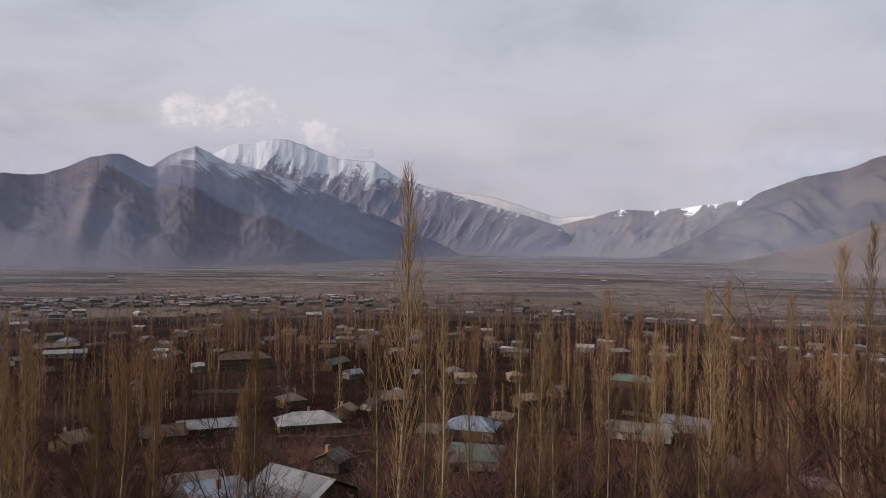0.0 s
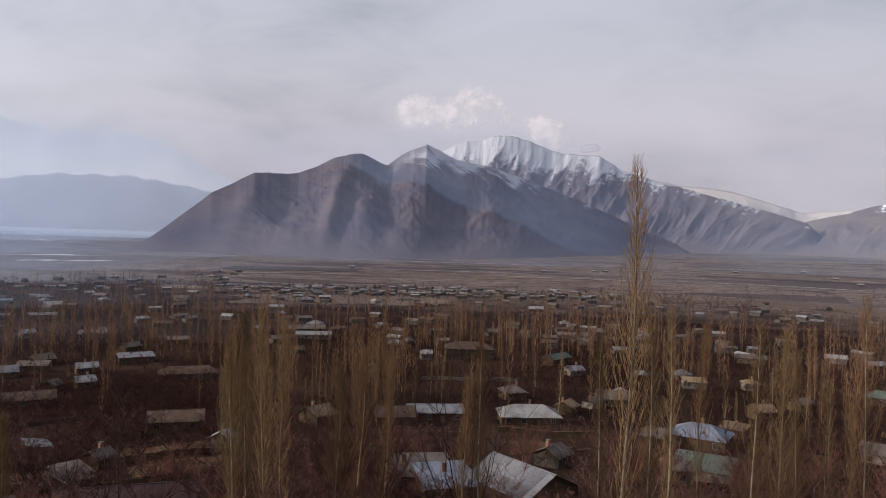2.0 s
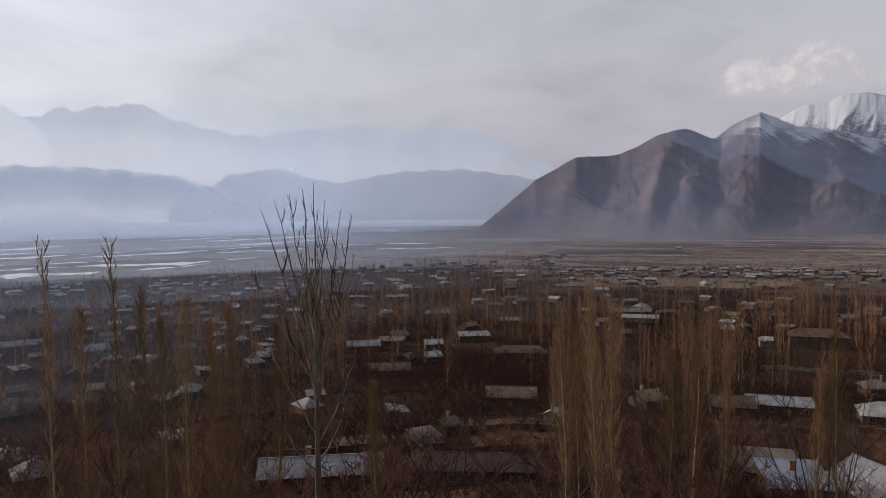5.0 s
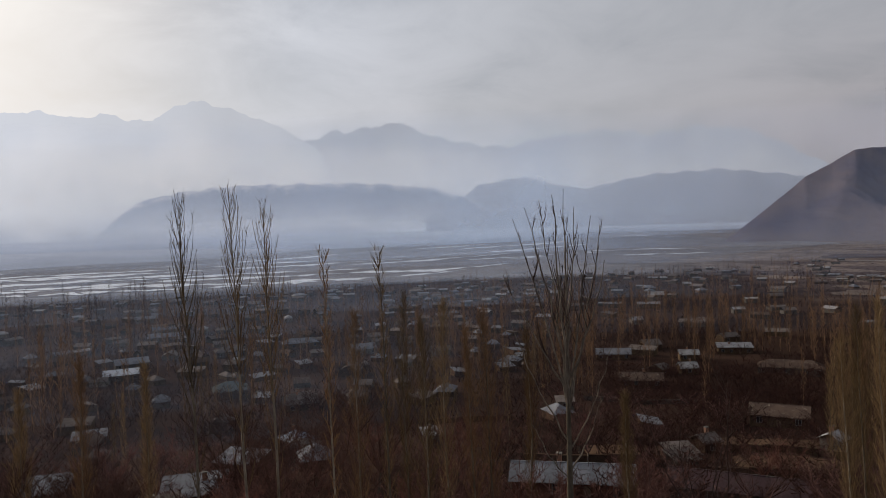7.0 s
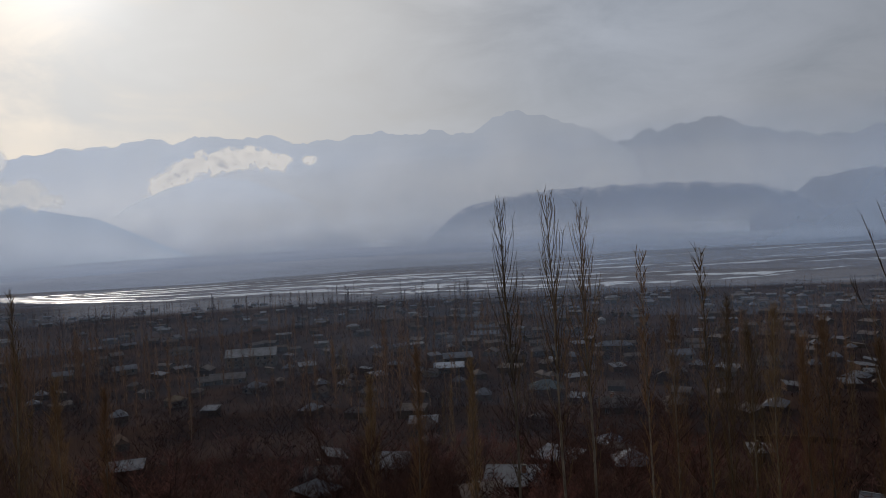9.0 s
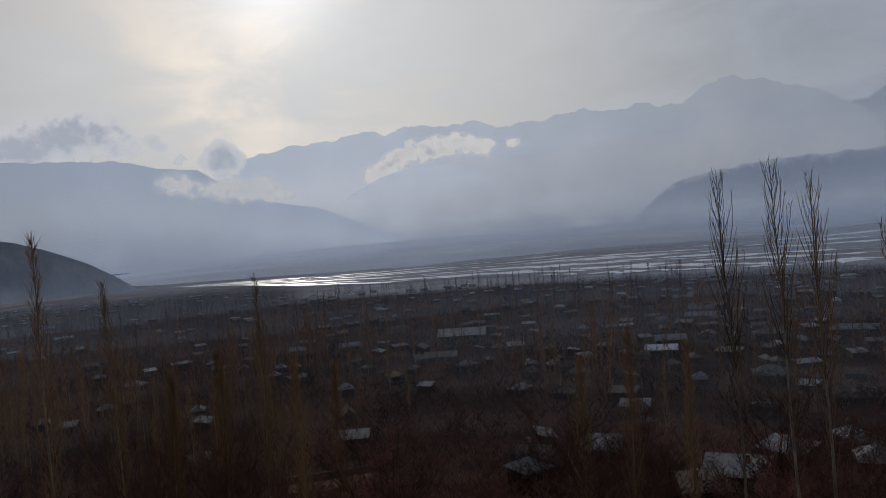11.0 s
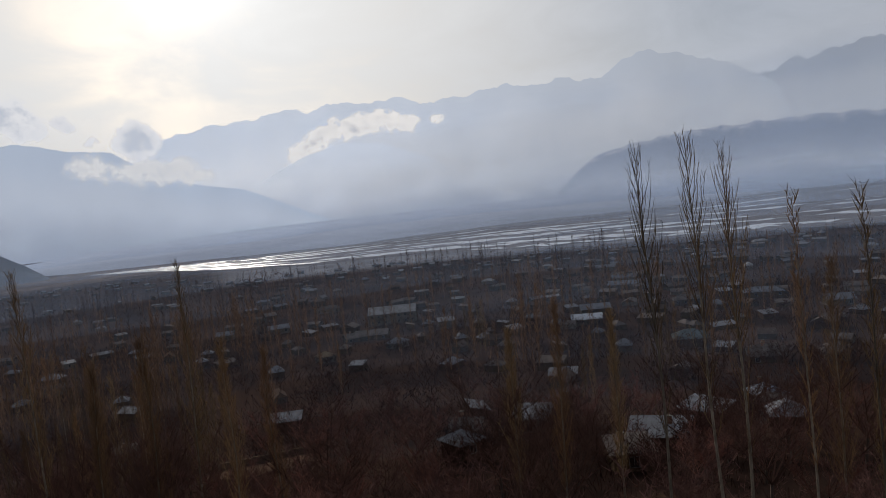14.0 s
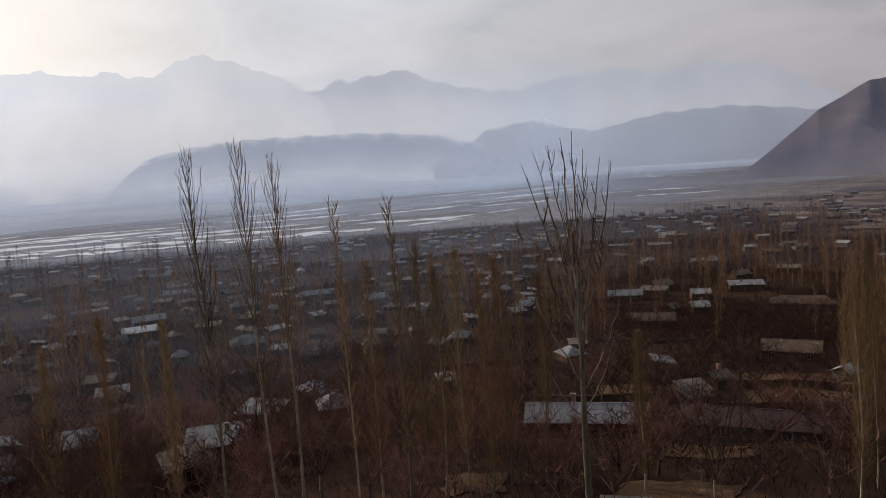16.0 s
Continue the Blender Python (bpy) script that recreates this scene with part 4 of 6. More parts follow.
def slabs_mesh(name, quads, thick, mat):
    """Sheets of the given corners, each with thickness downwards."""
    vs, fs = [], []
    for q in quads:
        b = len(vs)
        k = len(q)
        vs += [tuple(p) for p in q] + [(p[0], p[1], p[2] - thick) for p in q]
        fs.append(tuple(range(b, b + k)))
        fs.append(tuple(range(b + 2 * k - 1, b + k - 1, -1)))
        fs += [(b + i, b + k + i, b + k + (i + 1) % k, b + (i + 1) % k) for i in range(k)]
    me = bpy.data.meshes.new(name)
    me.from_pydata(vs, [], fs)
    me.materials.append(mat)
    me.validate()
    return me


# ---------------------------------------------------------------- houses
ROOF_WORDS = {"white": "pale sheet-metal", "zinc": "dull zinc", "blue": "blue-grey metal", "grey": "weathered grey sheet", "green": "faded green metal",
              "teal": "faded teal metal", "tan": "clay and straw", "brown": "rusty brown", "maroon": "dark maroon"}
WALL_WORDS = {"white": "limewashed", "tan": "clay-plastered", "brown": "mud-brick", "grey": "cement", "maroon": "red-brick"}
HOUSES = []
random.seed(11)


def ribs(p0, p1, q0, q1, n, size):
    """Raised seams from the line p0-p1 (eave) up to q0-q1 (ridge)."""
    out = []
    for k in range(n + 1):
        f_ = k / n
        a, b = Vector(p0).lerp(Vector(p1), f_), Vector(q0).lerp(Vector(q1), f_)
        if (a - b).length < 0.4:
            continue
        side = (Vector(p1) - Vector(p0)).normalized() * size
        up_ = Vector((0, 0, size * 1.5))
        out.append([a - side + up_, a + side + up_, b + side + up_, b - side + up_])
    return out


def house(x, y, turn, length, depth, eave, style, roof, wall, plain=False):
    """A village house with its long side towards the hill."""
    r = math.hypot(x, y)
    near = r < 150 and not plain
    z = float(ground_z(x, y))
    ob = new("house" if length * depth > 36 else "shed")
    ob.matrix_basis = pose(x, y, z, 0, 0, turn)
    shape = {"gable": "gabled", "hip": "hipped", "mono": "lean-to"}[style]
    tagged(ob, "%s %s with a %s %s roof" % (WALL_WORDS[wall], "house" if ob.name.startswith("house") else "shed", ROOF_WORDS[roof], shape),
           "house" if ob.name.startswith("house") else "shed", "village houses")
    HOUSES.append((x, y, 0.5 * math.hypot(length, depth), eave, plain))
    hx, hy = length / 2, depth / 2
    rise = depth * (0.24 if style != "mono" else 0.13)
    back = eave + (rise if style == "mono" else 0)
    # walls
    bm = bmesh.new()
    base = -1.2
    corners = [(-hx, -hy, eave), (hx, -hy, eave), (hx, hy, back), (-hx, hy, back)]
    low_ = [bm.verts.new((c[0], c[1], base)) for c in corners]
    top_ = [bm.verts.new(c) for c in corners]
    for k in range(4):
        bm.faces.new((low_[k], low_[(k + 1) % 4], top_[(k + 1) % 4], top_[k]))
    bm.faces.new(top_)
    me = bpy.data.meshes.new("wall")
    bm.to_mesh(me)
    bm.free()
    me.materials.append(WALL[wall])
    part("wall", me, ob)
    o, th = 0.45, 0.07
    rm = ROOF[roof]
    if style == "gable":
        ez = eave - o * rise / hy
        for sgn in (-1, 1):
            if near:
                n_p = max(4, int((length + 2 * o) / 1.1))
                wp = (length + 2 * o) / n_p
                sheet = slabs_mesh("panel", [[(0, sgn * (hy + o), ez), (wp * 0.985, sgn * (hy + o), ez), (wp * 0.985, 0, eave + rise), (0, 0, eave + rise)]], 0.05, rm)
                for k in range(n_p):
                    pn = part("panel", sheet, roof_ob) if (k or sgn > 0) else None
                    if pn is None:
                        roof_ob = part("roof", sheet, ob)
                        roof_ob.location = (-hx - o, 0, 0)
                        continue
                    pn.location = (k * wp, 0, 0.012 * ((k * 7) % 3))
            else:
                part("roof", slabs_mesh("roof", [[(-hx - o, sgn * (hy + o), ez), (hx + o, sgn * (hy + o), ez), (hx + o, 0, eave + rise), (-hx - o, 0, eave + rise)]], th, rm), ob)
        for sgn in (-1, 1):
            part("gable_board", slabs_mesh("gable_board", [[(sgn * hx, -hy, eave), (sgn * hx, hy, eave), (sgn * hx, 0, eave + rise - 0.08)],
                                                              [(sgn * (hx - 0.06), -hy, eave), (sgn * (hx - 0.06), hy, eave), (sgn * (hx - 0.06), 0, eave + rise - 0.08)]], 0.02, WOOD), ob)
        if not plain:
            part("ridge_cap", box_mesh("ridge_cap", -hx - o, hx + o, -0.12, 0.12, eave + rise - 0.02, eave + rise + 0.05, rm), ob)
    elif style == "hip":
        ez = eave - o * rise / hy
        rx = max(0.0, hx - hy * 0.9)
        c = [(-hx - o, -hy - o, ez), (hx + o, -hy - o, ez), (hx + o, hy + o, ez), (-hx - o, hy + o, ez)]
        a_, b_ = (-rx - 0.01, 0, eave + rise), (rx + 0.01, 0, eave + rise)
        part("roof", slabs_mesh("roof", [[c[0], c[1], b_, a_], [c[1], c[2], b_], [c[2], c[3], a_, b_], [c[3], c[0], a_]], th, rm), ob)
        if not plain:
            seams = ribs(c[0], c[1], a_, b_, max(5, int(length / 0.9)), 0.035) + ribs(c[1], c[2], b_, b_, max(4, int(depth / 0.9)), 0.035) + ribs(c[3], c[0], a_, a_, max(4, int(depth / 0.9)), 0.035)
            part("seams", slabs_mesh("seams", seams, 0.05, rm), ob, "raised standing seams of the roof")
    else:
        k_ = rise / depth
        if near:
            n_p = max(4, int((length + 2 * o) / 1.1))
            wp = (length + 2 * o) / n_p
            sheet = slabs_mesh("panel", [[(0, -hy - o, eave + 0.08 - o * k_), (wp * 0.985, -hy - o, eave + 0.08 - o * k_), (wp * 0.985, hy + o, back + 0.08 + o * k_), (0, hy + o, back + 0.08 + o * k_)]], 0.05, rm)
            roof_ob = part("roof", sheet, ob)
            roof_ob.location = (-hx - o, 0, 0)
            for k in range(1, n_p):
                part("panel", sheet, roof_ob).location = (k * wp, 0, 0.012 * ((k * 5) % 3))
        else:
            part("roof", slabs_mesh("roof", [[(-hx - o, -hy - o, eave + 0.08 - o * k_), (hx + o, -hy - o, eave + 0.08 - o * k_), (hx + o, hy + o, back + 0.08 + o * k_), (-hx - o, hy + o, back + 0.08 + o * k_)]], th, rm), ob)
    if plain:
        return ob
    # windows and a door on the side that faces the hill, and on one end
    n_w = max(1, int(length / 3.2))
    for floor_z in ([0.9, 3.9] if eave > 5 else [min(0.95, eave - 1.7)]):
        for k in range(n_w):
            cx = -hx + length * (k + 0.5) / n_w
            if k == n_w // 2 and floor_z < 2 and n_w > 1:
                d_ = part("door", box_mesh("door", cx - 0.45, cx + 0.45, -hy - 0.05, -hy + 0.03, 0.0, min(2.0, eave - 0.35), WOOD), ob, "dark plank door")
                part("handle", box_mesh("handle", cx + 0.30, cx + 0.36, -hy - 0.10, -hy - 0.05, 0.95, 1.07, FRAME_PAINT), d_)
                continue
            w_, h_ = 0.6, min(1.3, eave - floor_z - 0.35)
            fr = []
            for (a0, a1, b0, b1) in ((-w_, w_, 0, 0.09), (-w_, w_, h_ - 0.09, h_), (-w_, -w_ + 0.09, 0.09, h_ - 0.09), (w_ - 0.09, w_, 0.09, h_ - 0.09), (-0.035, 0.035, 0.09, h_ - 0.09)):
                fr.append([(cx + a0, -hy - 0.05, floor_z + b1), (cx + a1, -hy - 0.05, floor_z + b1), (cx + a1, -hy + 0.02, floor_z + b1), (cx + a0, -hy + 0.02, floor_z + b1), b1 - b0])
            vs, fs = [], []
            for q in fr:
                b = len(vs)
                vs += q[:4] + [(p_[0], p_[1], p_[2] - q[4]) for p_ in q[:4]]
                fs += [(b, b + 1, b + 2, b + 3), (b + 7, b + 6, b + 5, b + 4)] + [(b + i_, b + 4 + i_, b + 4 + (i_ + 1) % 4, b + (i_ + 1) % 4) for i_ in range(4)]
            me = bpy.data.meshes.new("window")
            me.from_pydata(vs, [], fs)
            me.materials.append(FRAME_PAINT)
            wn = part("window", me, ob)
            part("pane", box_mesh("pane", cx - w_ + 0.05, cx + w_ - 0.05, -hy - 0.022, -hy + 0.01, floor_z + 0.05, floor_z + h_ - 0.05, GLASS), wn)
    if random.random() < 0.55:
        cx = random.uniform(-0.5, 0.5) * hx
        st = part("chimney", box_mesh("chimney", cx - 0.3, cx + 0.3, hy * 0.2, hy * 0.2 + 0.6, eave, eave + rise + 0.8, BRICK_STACK, 0.02), ob)
        part("cap", box_mesh("cap", cx - 0.38, cx + 0.38, hy * 0.2 - 0.08, hy * 0.2 + 0.68, eave + rise + 0.8, eave + rise + 0.92, STONE), st)
    return ob


house(-34.5, 189.6, 20, 15.4, 9.0, 2.8, 'hip', 'white', 'tan')
house(-17.2, 91.5, -34, 10.5, 9.0, 3, 'gable', 'zinc', 'tan')
house(-27.0, 90.1, 32, 6.5, 6.8, 2.6, 'mono', 'blue', 'tan')
house(-56.5, 178.0, 23, 14.0, 6.0, 2.6, 'mono', 'zinc', 'brown')
house(7.7, 175.8, -14, 12.1, 9.0, 3, 'hip', 'blue', 'tan')
house(6.6, 135.1, -11, 9.6, 7.0, 2.6, 'mono', 'green', 'white')
house(50.4, 184.2, -21, 15.7, 7.0, 2.8, 'gable', 'grey', 'white')
house(66.7, 197.1, -29, 12.9, 6.0, 2.8, 'mono', 'zinc', 'white')
house(30.4, 299.6, 14, 5.6, 5.0, 3, 'hip', 'tan', 'white')
house(-47.5, 325.9, 63, 13.2, 7.0, 3, 'gable', 'green', 'brown')
house(-36.5, 301.4, 37, 6.3, 6.0, 2.6, 'gable', 'zinc', 'white')
house(-88.0, 326.1, 21, 22.0, 11.0, 5.6, 'hip', 'brown', 'tan')
house(-204.3, 385.8, 38, 22.0, 8.0, 3, 'gable', 'grey', 'tan')
house(-187.1, 362.6, 21, 19.0, 7.0, 2.8, 'mono', 'white', 'white')
house(-282.3, 485.0, 30, 11.3, 6.0, 5, 'gable', 'white', 'white')
house(-27.4, 211.3, 77, 5.0, 5.6, 2.8, 'gable', 'tan', 'tan')
house(-18.8, 128.7, 68, 4.5, 5.0, 2.6, 'gable', 'grey', 'grey')
house(39.3, 386.5, -6, 13.3, 7.0, 3, 'mono', 'grey', 'tan')
house(26.9, 232.4, 23, 5.6, 6.2, 2.8, 'gable', 'tan', 'tan')
house(16.6, 197.1, -20, 5.7, 5.0, 2.4, 'mono', 'tan', 'tan')
house(75.4, 287.3, -20, 17.8, 8.0, 3, 'hip', 'green', 'tan')
house(-82.6, 163.5, 67, 6.3, 7.0, 2.8, 'gable', 'tan', 'tan')
house(9.6, 288.0, 8, 8.0, 6.0, 2.6, 'mono', 'tan', 'white')
house(2.1, 122.1, 19, 3.6, 4.0, 2.5, 'mono', 'grey', 'white')
house(-16.4, 234.6, 16, 9.5, 8.0, 2.8, 'gable', 'grey', 'tan')
house(-2.4, 169.8, -19, 5.0, 5.6, 2.6, 'mono', 'grey', 'brown')
house(82.5, 416.8, -11, 9.9, 6.0, 3, 'gable', 'white', 'white')
house(41.1, 256.5, 36, 5.2, 5.8, 2.7, 'gable', 'grey', 'tan')
house(-105.4, 138.9, 33, 11.5, 7.0, 2.8, 'gable', 'brown', 'tan')
house(-81.3, 121.5, 99, 3.2, 3.6, 3.2, 'gable', 'white', 'white')
house(-92.0, 101.1, 82, 3.4, 3.8, 2.4, 'gable', 'grey', 'brown')
house(-81.9, 84.5, 69, 4.0, 4.4, 2.2, 'mono', 'grey', 'grey')
house(-210.8, 250.4, 48, 13.4, 7.0, 3, 'mono', 'zinc', 'tan')
house(-163.8, 222.2, 36, 20.4, 8.0, 2.8, 'hip', 'brown', 'grey')
house(-233.2, 273.0, 76, 8.0, 6.0, 3, 'gable', 'grey', 'tan')
house(-317.3, 295.9, 67, 6.4, 6.0, 3, 'gable', 'white', 'white')
house(-378.8, 364.5, 50, 15.9, 6.0, 3, 'mono', 'zinc', 'white')
house(-442.9, 435.2, 46, 12.5, 6.0, 3, 'gable', 'white', 'white')
house(-293.3, 320.1, 38, 16.9, 8.0, 3, 'hip', 'grey', 'white')
house(-46.8, 228.1, 32, 7.1, 7.0, 2.8, 'hip', 'grey', 'tan')
house(-104.8, 313.1, 28, 4.9, 4.8, 3, 'gable', 'white', 'white')
house(-63.8, 168.1, 25, 9.3, 7.0, 2.6, 'gable', 'brown', 'tan')
house(-34.0, 99.4, 25, 9.1, 7.0, 2.5, 'mono', 'grey', 'brown')
house(-360.6, 109.6, 78, 17.5, 8.0, 3, 'hip', 'zinc', 'tan')
house(-316.5, 125.9, 83, 11.0, 8.0, 3, 'gable', 'zinc', 'white')
house(-259.5, 98.1, 144, 6.6, 7.3, 3, 'gable', 'grey', 'brown')
house(-203.7, 79.8, 79, 5.3, 5.2, 2.8, 'hip', 'grey', 'white')
house(-204.6, 61.0, 98, 7.1, 7.9, 2.8, 'gable', 'grey', 'tan')
house(-141.0, 41.5, 104, 5.2, 5.8, 2.8, 'hip', 'blue', 'grey')
house(-72.2, 56.0, 49, 14.5, 5.6, 2.6, 'gable', 'zinc', 'maroon')
house(-58.1, 69.9, 36, 16.3, 5.0, 2.4, 'gable', 'maroon', 'grey')
house(-77.7, 80.4, 74, 3.4, 3.8, 2.3, 'mono', 'grey', 'grey')
house(-184.1, 194.7, 58, 5.7, 6.0, 2.6, 'gable', 'white', 'tan')
house(-207.6, 220.3, 53, 7.1, 6.0, 2.8, 'gable', 'white', 'tan')
house(-189.6, 187.0, 100, 4.8, 5.3, 2.6, 'gable', 'grey', 'brown')
house(-226.7, 198.5, 51, 13.3, 7.0, 2.8, 'gable', 'zinc', 'tan')
house(-289.4, 312.6, 38, 16.0, 7.0, 3, 'mono', 'grey', 'white')
house(-376.9, 363.9, 52, 13.3, 6.0, 3, 'mono', 'zinc', 'tan')
house(-435.7, 428.1, 46, 12.3, 6.0, 3, 'gable', 'white', 'white')
house(-121.5, 61.6, 73, 3.2, 3.6, 2.8, 'mono', 'white', 'white')
house(-243.9, 165.2, 71, 3.7, 3.9, 3, 'gable', 'white', 'white')
house(-146.1, 111.7, 58, 4.0, 3.6, 2.6, 'mono', 'grey', 'white')
house(-172.0, 161.6, 47, 12.8, 7.0, 2.6, 'gable', 'brown', 'brown')
house(-384.3, -74.7, 95, 24.9, 13.0, 6, 'gable', 'white', 'white')
house(-333.3, -75.7, 93, 15.3, 8.0, 3, 'gable', 'grey', 'tan')
house(-295.9, -57.0, 71, 6.8, 7.6, 3, 'hip', 'zinc', 'white')
house(-276.7, -82.5, 147, 5.5, 6.1, 3, 'hip', 'tan', 'white')
house(-388.2, -140.5, 115, 11.0, 7.0, 3, 'gable', 'zinc', 'white')
house(-471.9, -135.3, 106, 15.2, 8.0, 3, 'hip', 'grey', 'white')
house(-99.0, -11.5, 132, 4.1, 4.6, 2.8, 'hip', 'zinc', 'brown')
house(-116.6, -12.5, 86, 4.9, 4.8, 2.6, 'gable', 'grey', 'tan')
house(-121.9, -1.9, 77, 5.7, 6.0, 3, 'mono', 'zinc', 'white')
house(-306.0, -8.0, 122, 5.9, 6.5, 3, 'mono', 'zinc', 'tan')
house(-349.4, 29.3, 91, 13.4, 8.0, 3, 'gable', 'zinc', 'grey')
house(-315.5, 22.6, 86, 12.8, 8.0, 2.8, 'mono', 'blue', 'grey')
house(-455.9, 56.8, 77, 17.8, 8.0, 3, 'gable', 'zinc', 'tan')
house(-579.9, 59.9, 84, 15.4, 7.0, 3, 'gable', 'zinc', 'white')
house(-240.5, 49.4, 82, 10.5, 9.0, 3, 'hip', 'teal', 'tan')
house(-353.3, 73.2, 86, 13.6, 8.0, 3, 'hip', 'grey', 'grey')
house(-99.0, 15.3, 76, 7.6, 6.0, 2.4, 'mono', 'zinc', 'brown')
house(-181.7, 34.7, 149, 4.1, 4.6, 3, 'gable', 'grey', 'brown')
house(-82.9, 9.2, 94, 4.5, 4.4, 2.5, 'mono', 'grey', 'tan')
house(-289.3, -299.6, 176, 9.3, 6.0, 2.8, 'mono', 'zinc', 'brown')
house(-335.7, -230.8, 134, 5.5, 5.4, 3, 'mono', 'white', 'white')
house(-523.4, -525.2, 185, 13.2, 7.0, 3, 'gable', 'white', 'white')
house(-548.8, -458.8, 130, 14.4, 7.0, 3, 'gable', 'white', 'white')
house(-382.6, -168.8, 106, 8.9, 7.0, 3, 'gable', 'zinc', 'white')
house(-350.0, -42.4, 102, 7.6, 7.0, 3, 'mono', 'zinc', 'tan')
house(-329.9, -82.3, 119, 11.8, 7.0, 2.8, 'gable', 'grey', 'grey')
house(-136.6, -84.0, 132, 4.3, 4.2, 2.6, 'mono', 'grey', 'white')
house(-267.5, 101.1, 129, 6.1, 6.8, 3, 'gable', 'grey', 'brown')
house(-197.9, 76.8, 79, 5.7, 5.6, 2.8, 'hip', 'grey', 'white')
house(-199.5, 59.9, 78, 9.1, 7.0, 2.8, 'gable', 'grey', 'tan')
house(-128.4, 38.5, 53, 4.8, 5.3, 2.8, 'hip', 'grey', 'grey')
house(-488.1, 61.7, 83, 15.3, 7.0, 3, 'gable', 'zinc', 'white')
KEEP_OPEN = [(hx_, hy_, hr_, he_) for hx_, hy_, hr_, he_, _ in HOUSES]

# far houses, one of each sort and then its copies
sorts = []
for j, (st_, rf_, wl_) in enumerate([("gable", "white", "tan"), ("hip", "grey", "tan"), ("mono", "zinc", "brown"), ("gable", "grey", "white"), ("hip", "zinc", "brown"), ("gable", "brown", "grey"), ("mono", "grey", "tan"), ("hip", "white", "white"), ("gable", "grey", "brown")]):
    xx, yy = at(10 + j * 9, 620 + 17 * j)
    sorts.append(house(xx, yy, 10 + j * 9 + random.uniform(-30, 30), random.uniform(9, 14), random.uniform(6.5, 8.5), 2.9, st_, rf_, wl_, plain=True))
placed = 0
while placed < 185:
    az_ = random.uniform(-34, 142)
    far_limit = 900 if az_ < 33 else village_end(az_) - 30
    r_ = math.sqrt(random.uniform(300 ** 2, far_limit ** 2))
    if az_ < 33 and 690 < r_ and random.random() < 0.8:
        continue
    if az_ < 36 and 540 < r_ < 640 and random.random() < 0.9:
        continue
    xx, yy = at(az_, r_)
    if any((xx - h[0]) ** 2 + (yy - h[1]) ** 2 < (h[2] + 9) ** 2 for h in HOUSES):
        continue
    s_ = random.choice(sorts + sorts[3:7] + sorts[8:9] + sorts[5:7] + sorts[1:3])
    k_ = random.uniform(0.45, 0.9)
    copy_thing(s_, pose(xx, yy, float(ground_z(xx, yy)) - 0.2, 0, 0, az_ + random.choice((0, 0, 90)) + random.uniform(-35, 35)) @ Matrix.Diagonal((k_, random.uniform(0.6, 0.95), 0.9, 1)))
    HOUSES.append((xx, yy, 8, 3, True))
    placed += 1
# sheds and small houses crowded between the gardens
placed = 0
while placed < 120:
    az_, r_ = random.uniform(-30, 140) if placed < 30 else random.triangular(50, 132, 62), math.sqrt(random.uniform(120 ** 2, 430 ** 2))
    xx, yy = at(az_, r_)
    if any((xx - h[0]) ** 2 + (yy - h[1]) ** 2 < (h[2] + 4.5) ** 2 for h in HOUSES):
        continue
    s_ = random.choice(sorts[1:7] + sorts[2:3] + sorts[4:5])
    k_ = random.uniform(0.4, 0.75)
    copy_thing(s_, pose(xx, yy, float(ground_z(xx, yy)) - 0.2, 0, 0, az_ + random.choice((0, 90)) + random.uniform(-35, 35)) @ Matrix.Diagonal((k_, random.uniform(0.45, 0.7), random.uniform(0.7, 0.9), 1)))
    HOUSES.append((xx, yy, 4, 3, True))
    placed += 1
# houses too far and too many to count
vs_, fs_ = [], []
n_far = 0
while n_far < 560:
    az_ = random.uniform(-34, 142)
    r_ = math.sqrt(random.uniform(380 ** 2, (760 if az_ < 33 else village_end(az_) - 20) ** 2))
    if n_far >= 400:
        # the strip of houses beyond the fallow field
        az_, r_ = random.triangular(1, 35, 24), random.triangular(735, 900, 790)
    elif az_ < 33 and 700 < r_ and random.random() < 0.8 or az_ < 36 and 540 < r_ < 640 and random.random() < 0.9:
        continue
    xx, yy = at(az_, r_)
    if any((xx - h[0]) ** 2 + (yy - h[1]) ** 2 < (h[2] + 5) ** 2 for h in HOUSES):
        continue
    HOUSES.append((xx, yy, 5, 3, True))
    n_far += 1
    M_ = pose(xx, yy, float(ground_z(xx, yy)), 0, 0, az_ + random.uniform(-40, 40))
    lx, ly, hz, rz = random.uniform(3, 5.5), random.uniform(2.2, 3.4), random.uniform(2.2, 3.0), random.uniform(0.9, 1.7)
    b_ = len(vs_)
    for c_ in [(-lx, -ly, -1), (lx, -ly, -1), (lx, ly, -1), (-lx, ly, -1), (-lx, -ly, hz), (lx, -ly, hz), (lx, ly, hz), (-lx, ly, hz),
               (-lx - .4, -ly - .4, hz), (lx + .4, -ly - .4, hz), (lx + .4, 0, hz + rz), (-lx - .4, 0, hz + rz), (lx + .4, ly + .4, hz), (-lx - .4, ly + .4, hz)]:
        vs_.append(tuple(M_ @ Vector(c_)))
    for q_, kind_ in (((0, 1, 5, 4), 0), ((1, 2, 6, 5), 0), ((2, 3, 7, 6), 0), ((3, 0, 4, 7), 0), ((8, 9, 10, 11), 1), ((11, 10, 12, 13), 1)):
        fs_.append((tuple(b_ + i_ for i_ in q_), kind_ * (1 + n_far % 5)))
me = bpy.data.meshes.new("far_houses")
me.from_pydata(vs_, [], [q_[0] for q_ in fs_])
for m_ in (WALL["grey"], ROOF["grey"], ROOF["zinc"], ROOF["brown"], ROOF["grey"], ROOF["white"]):
    me.materials.append(m_)
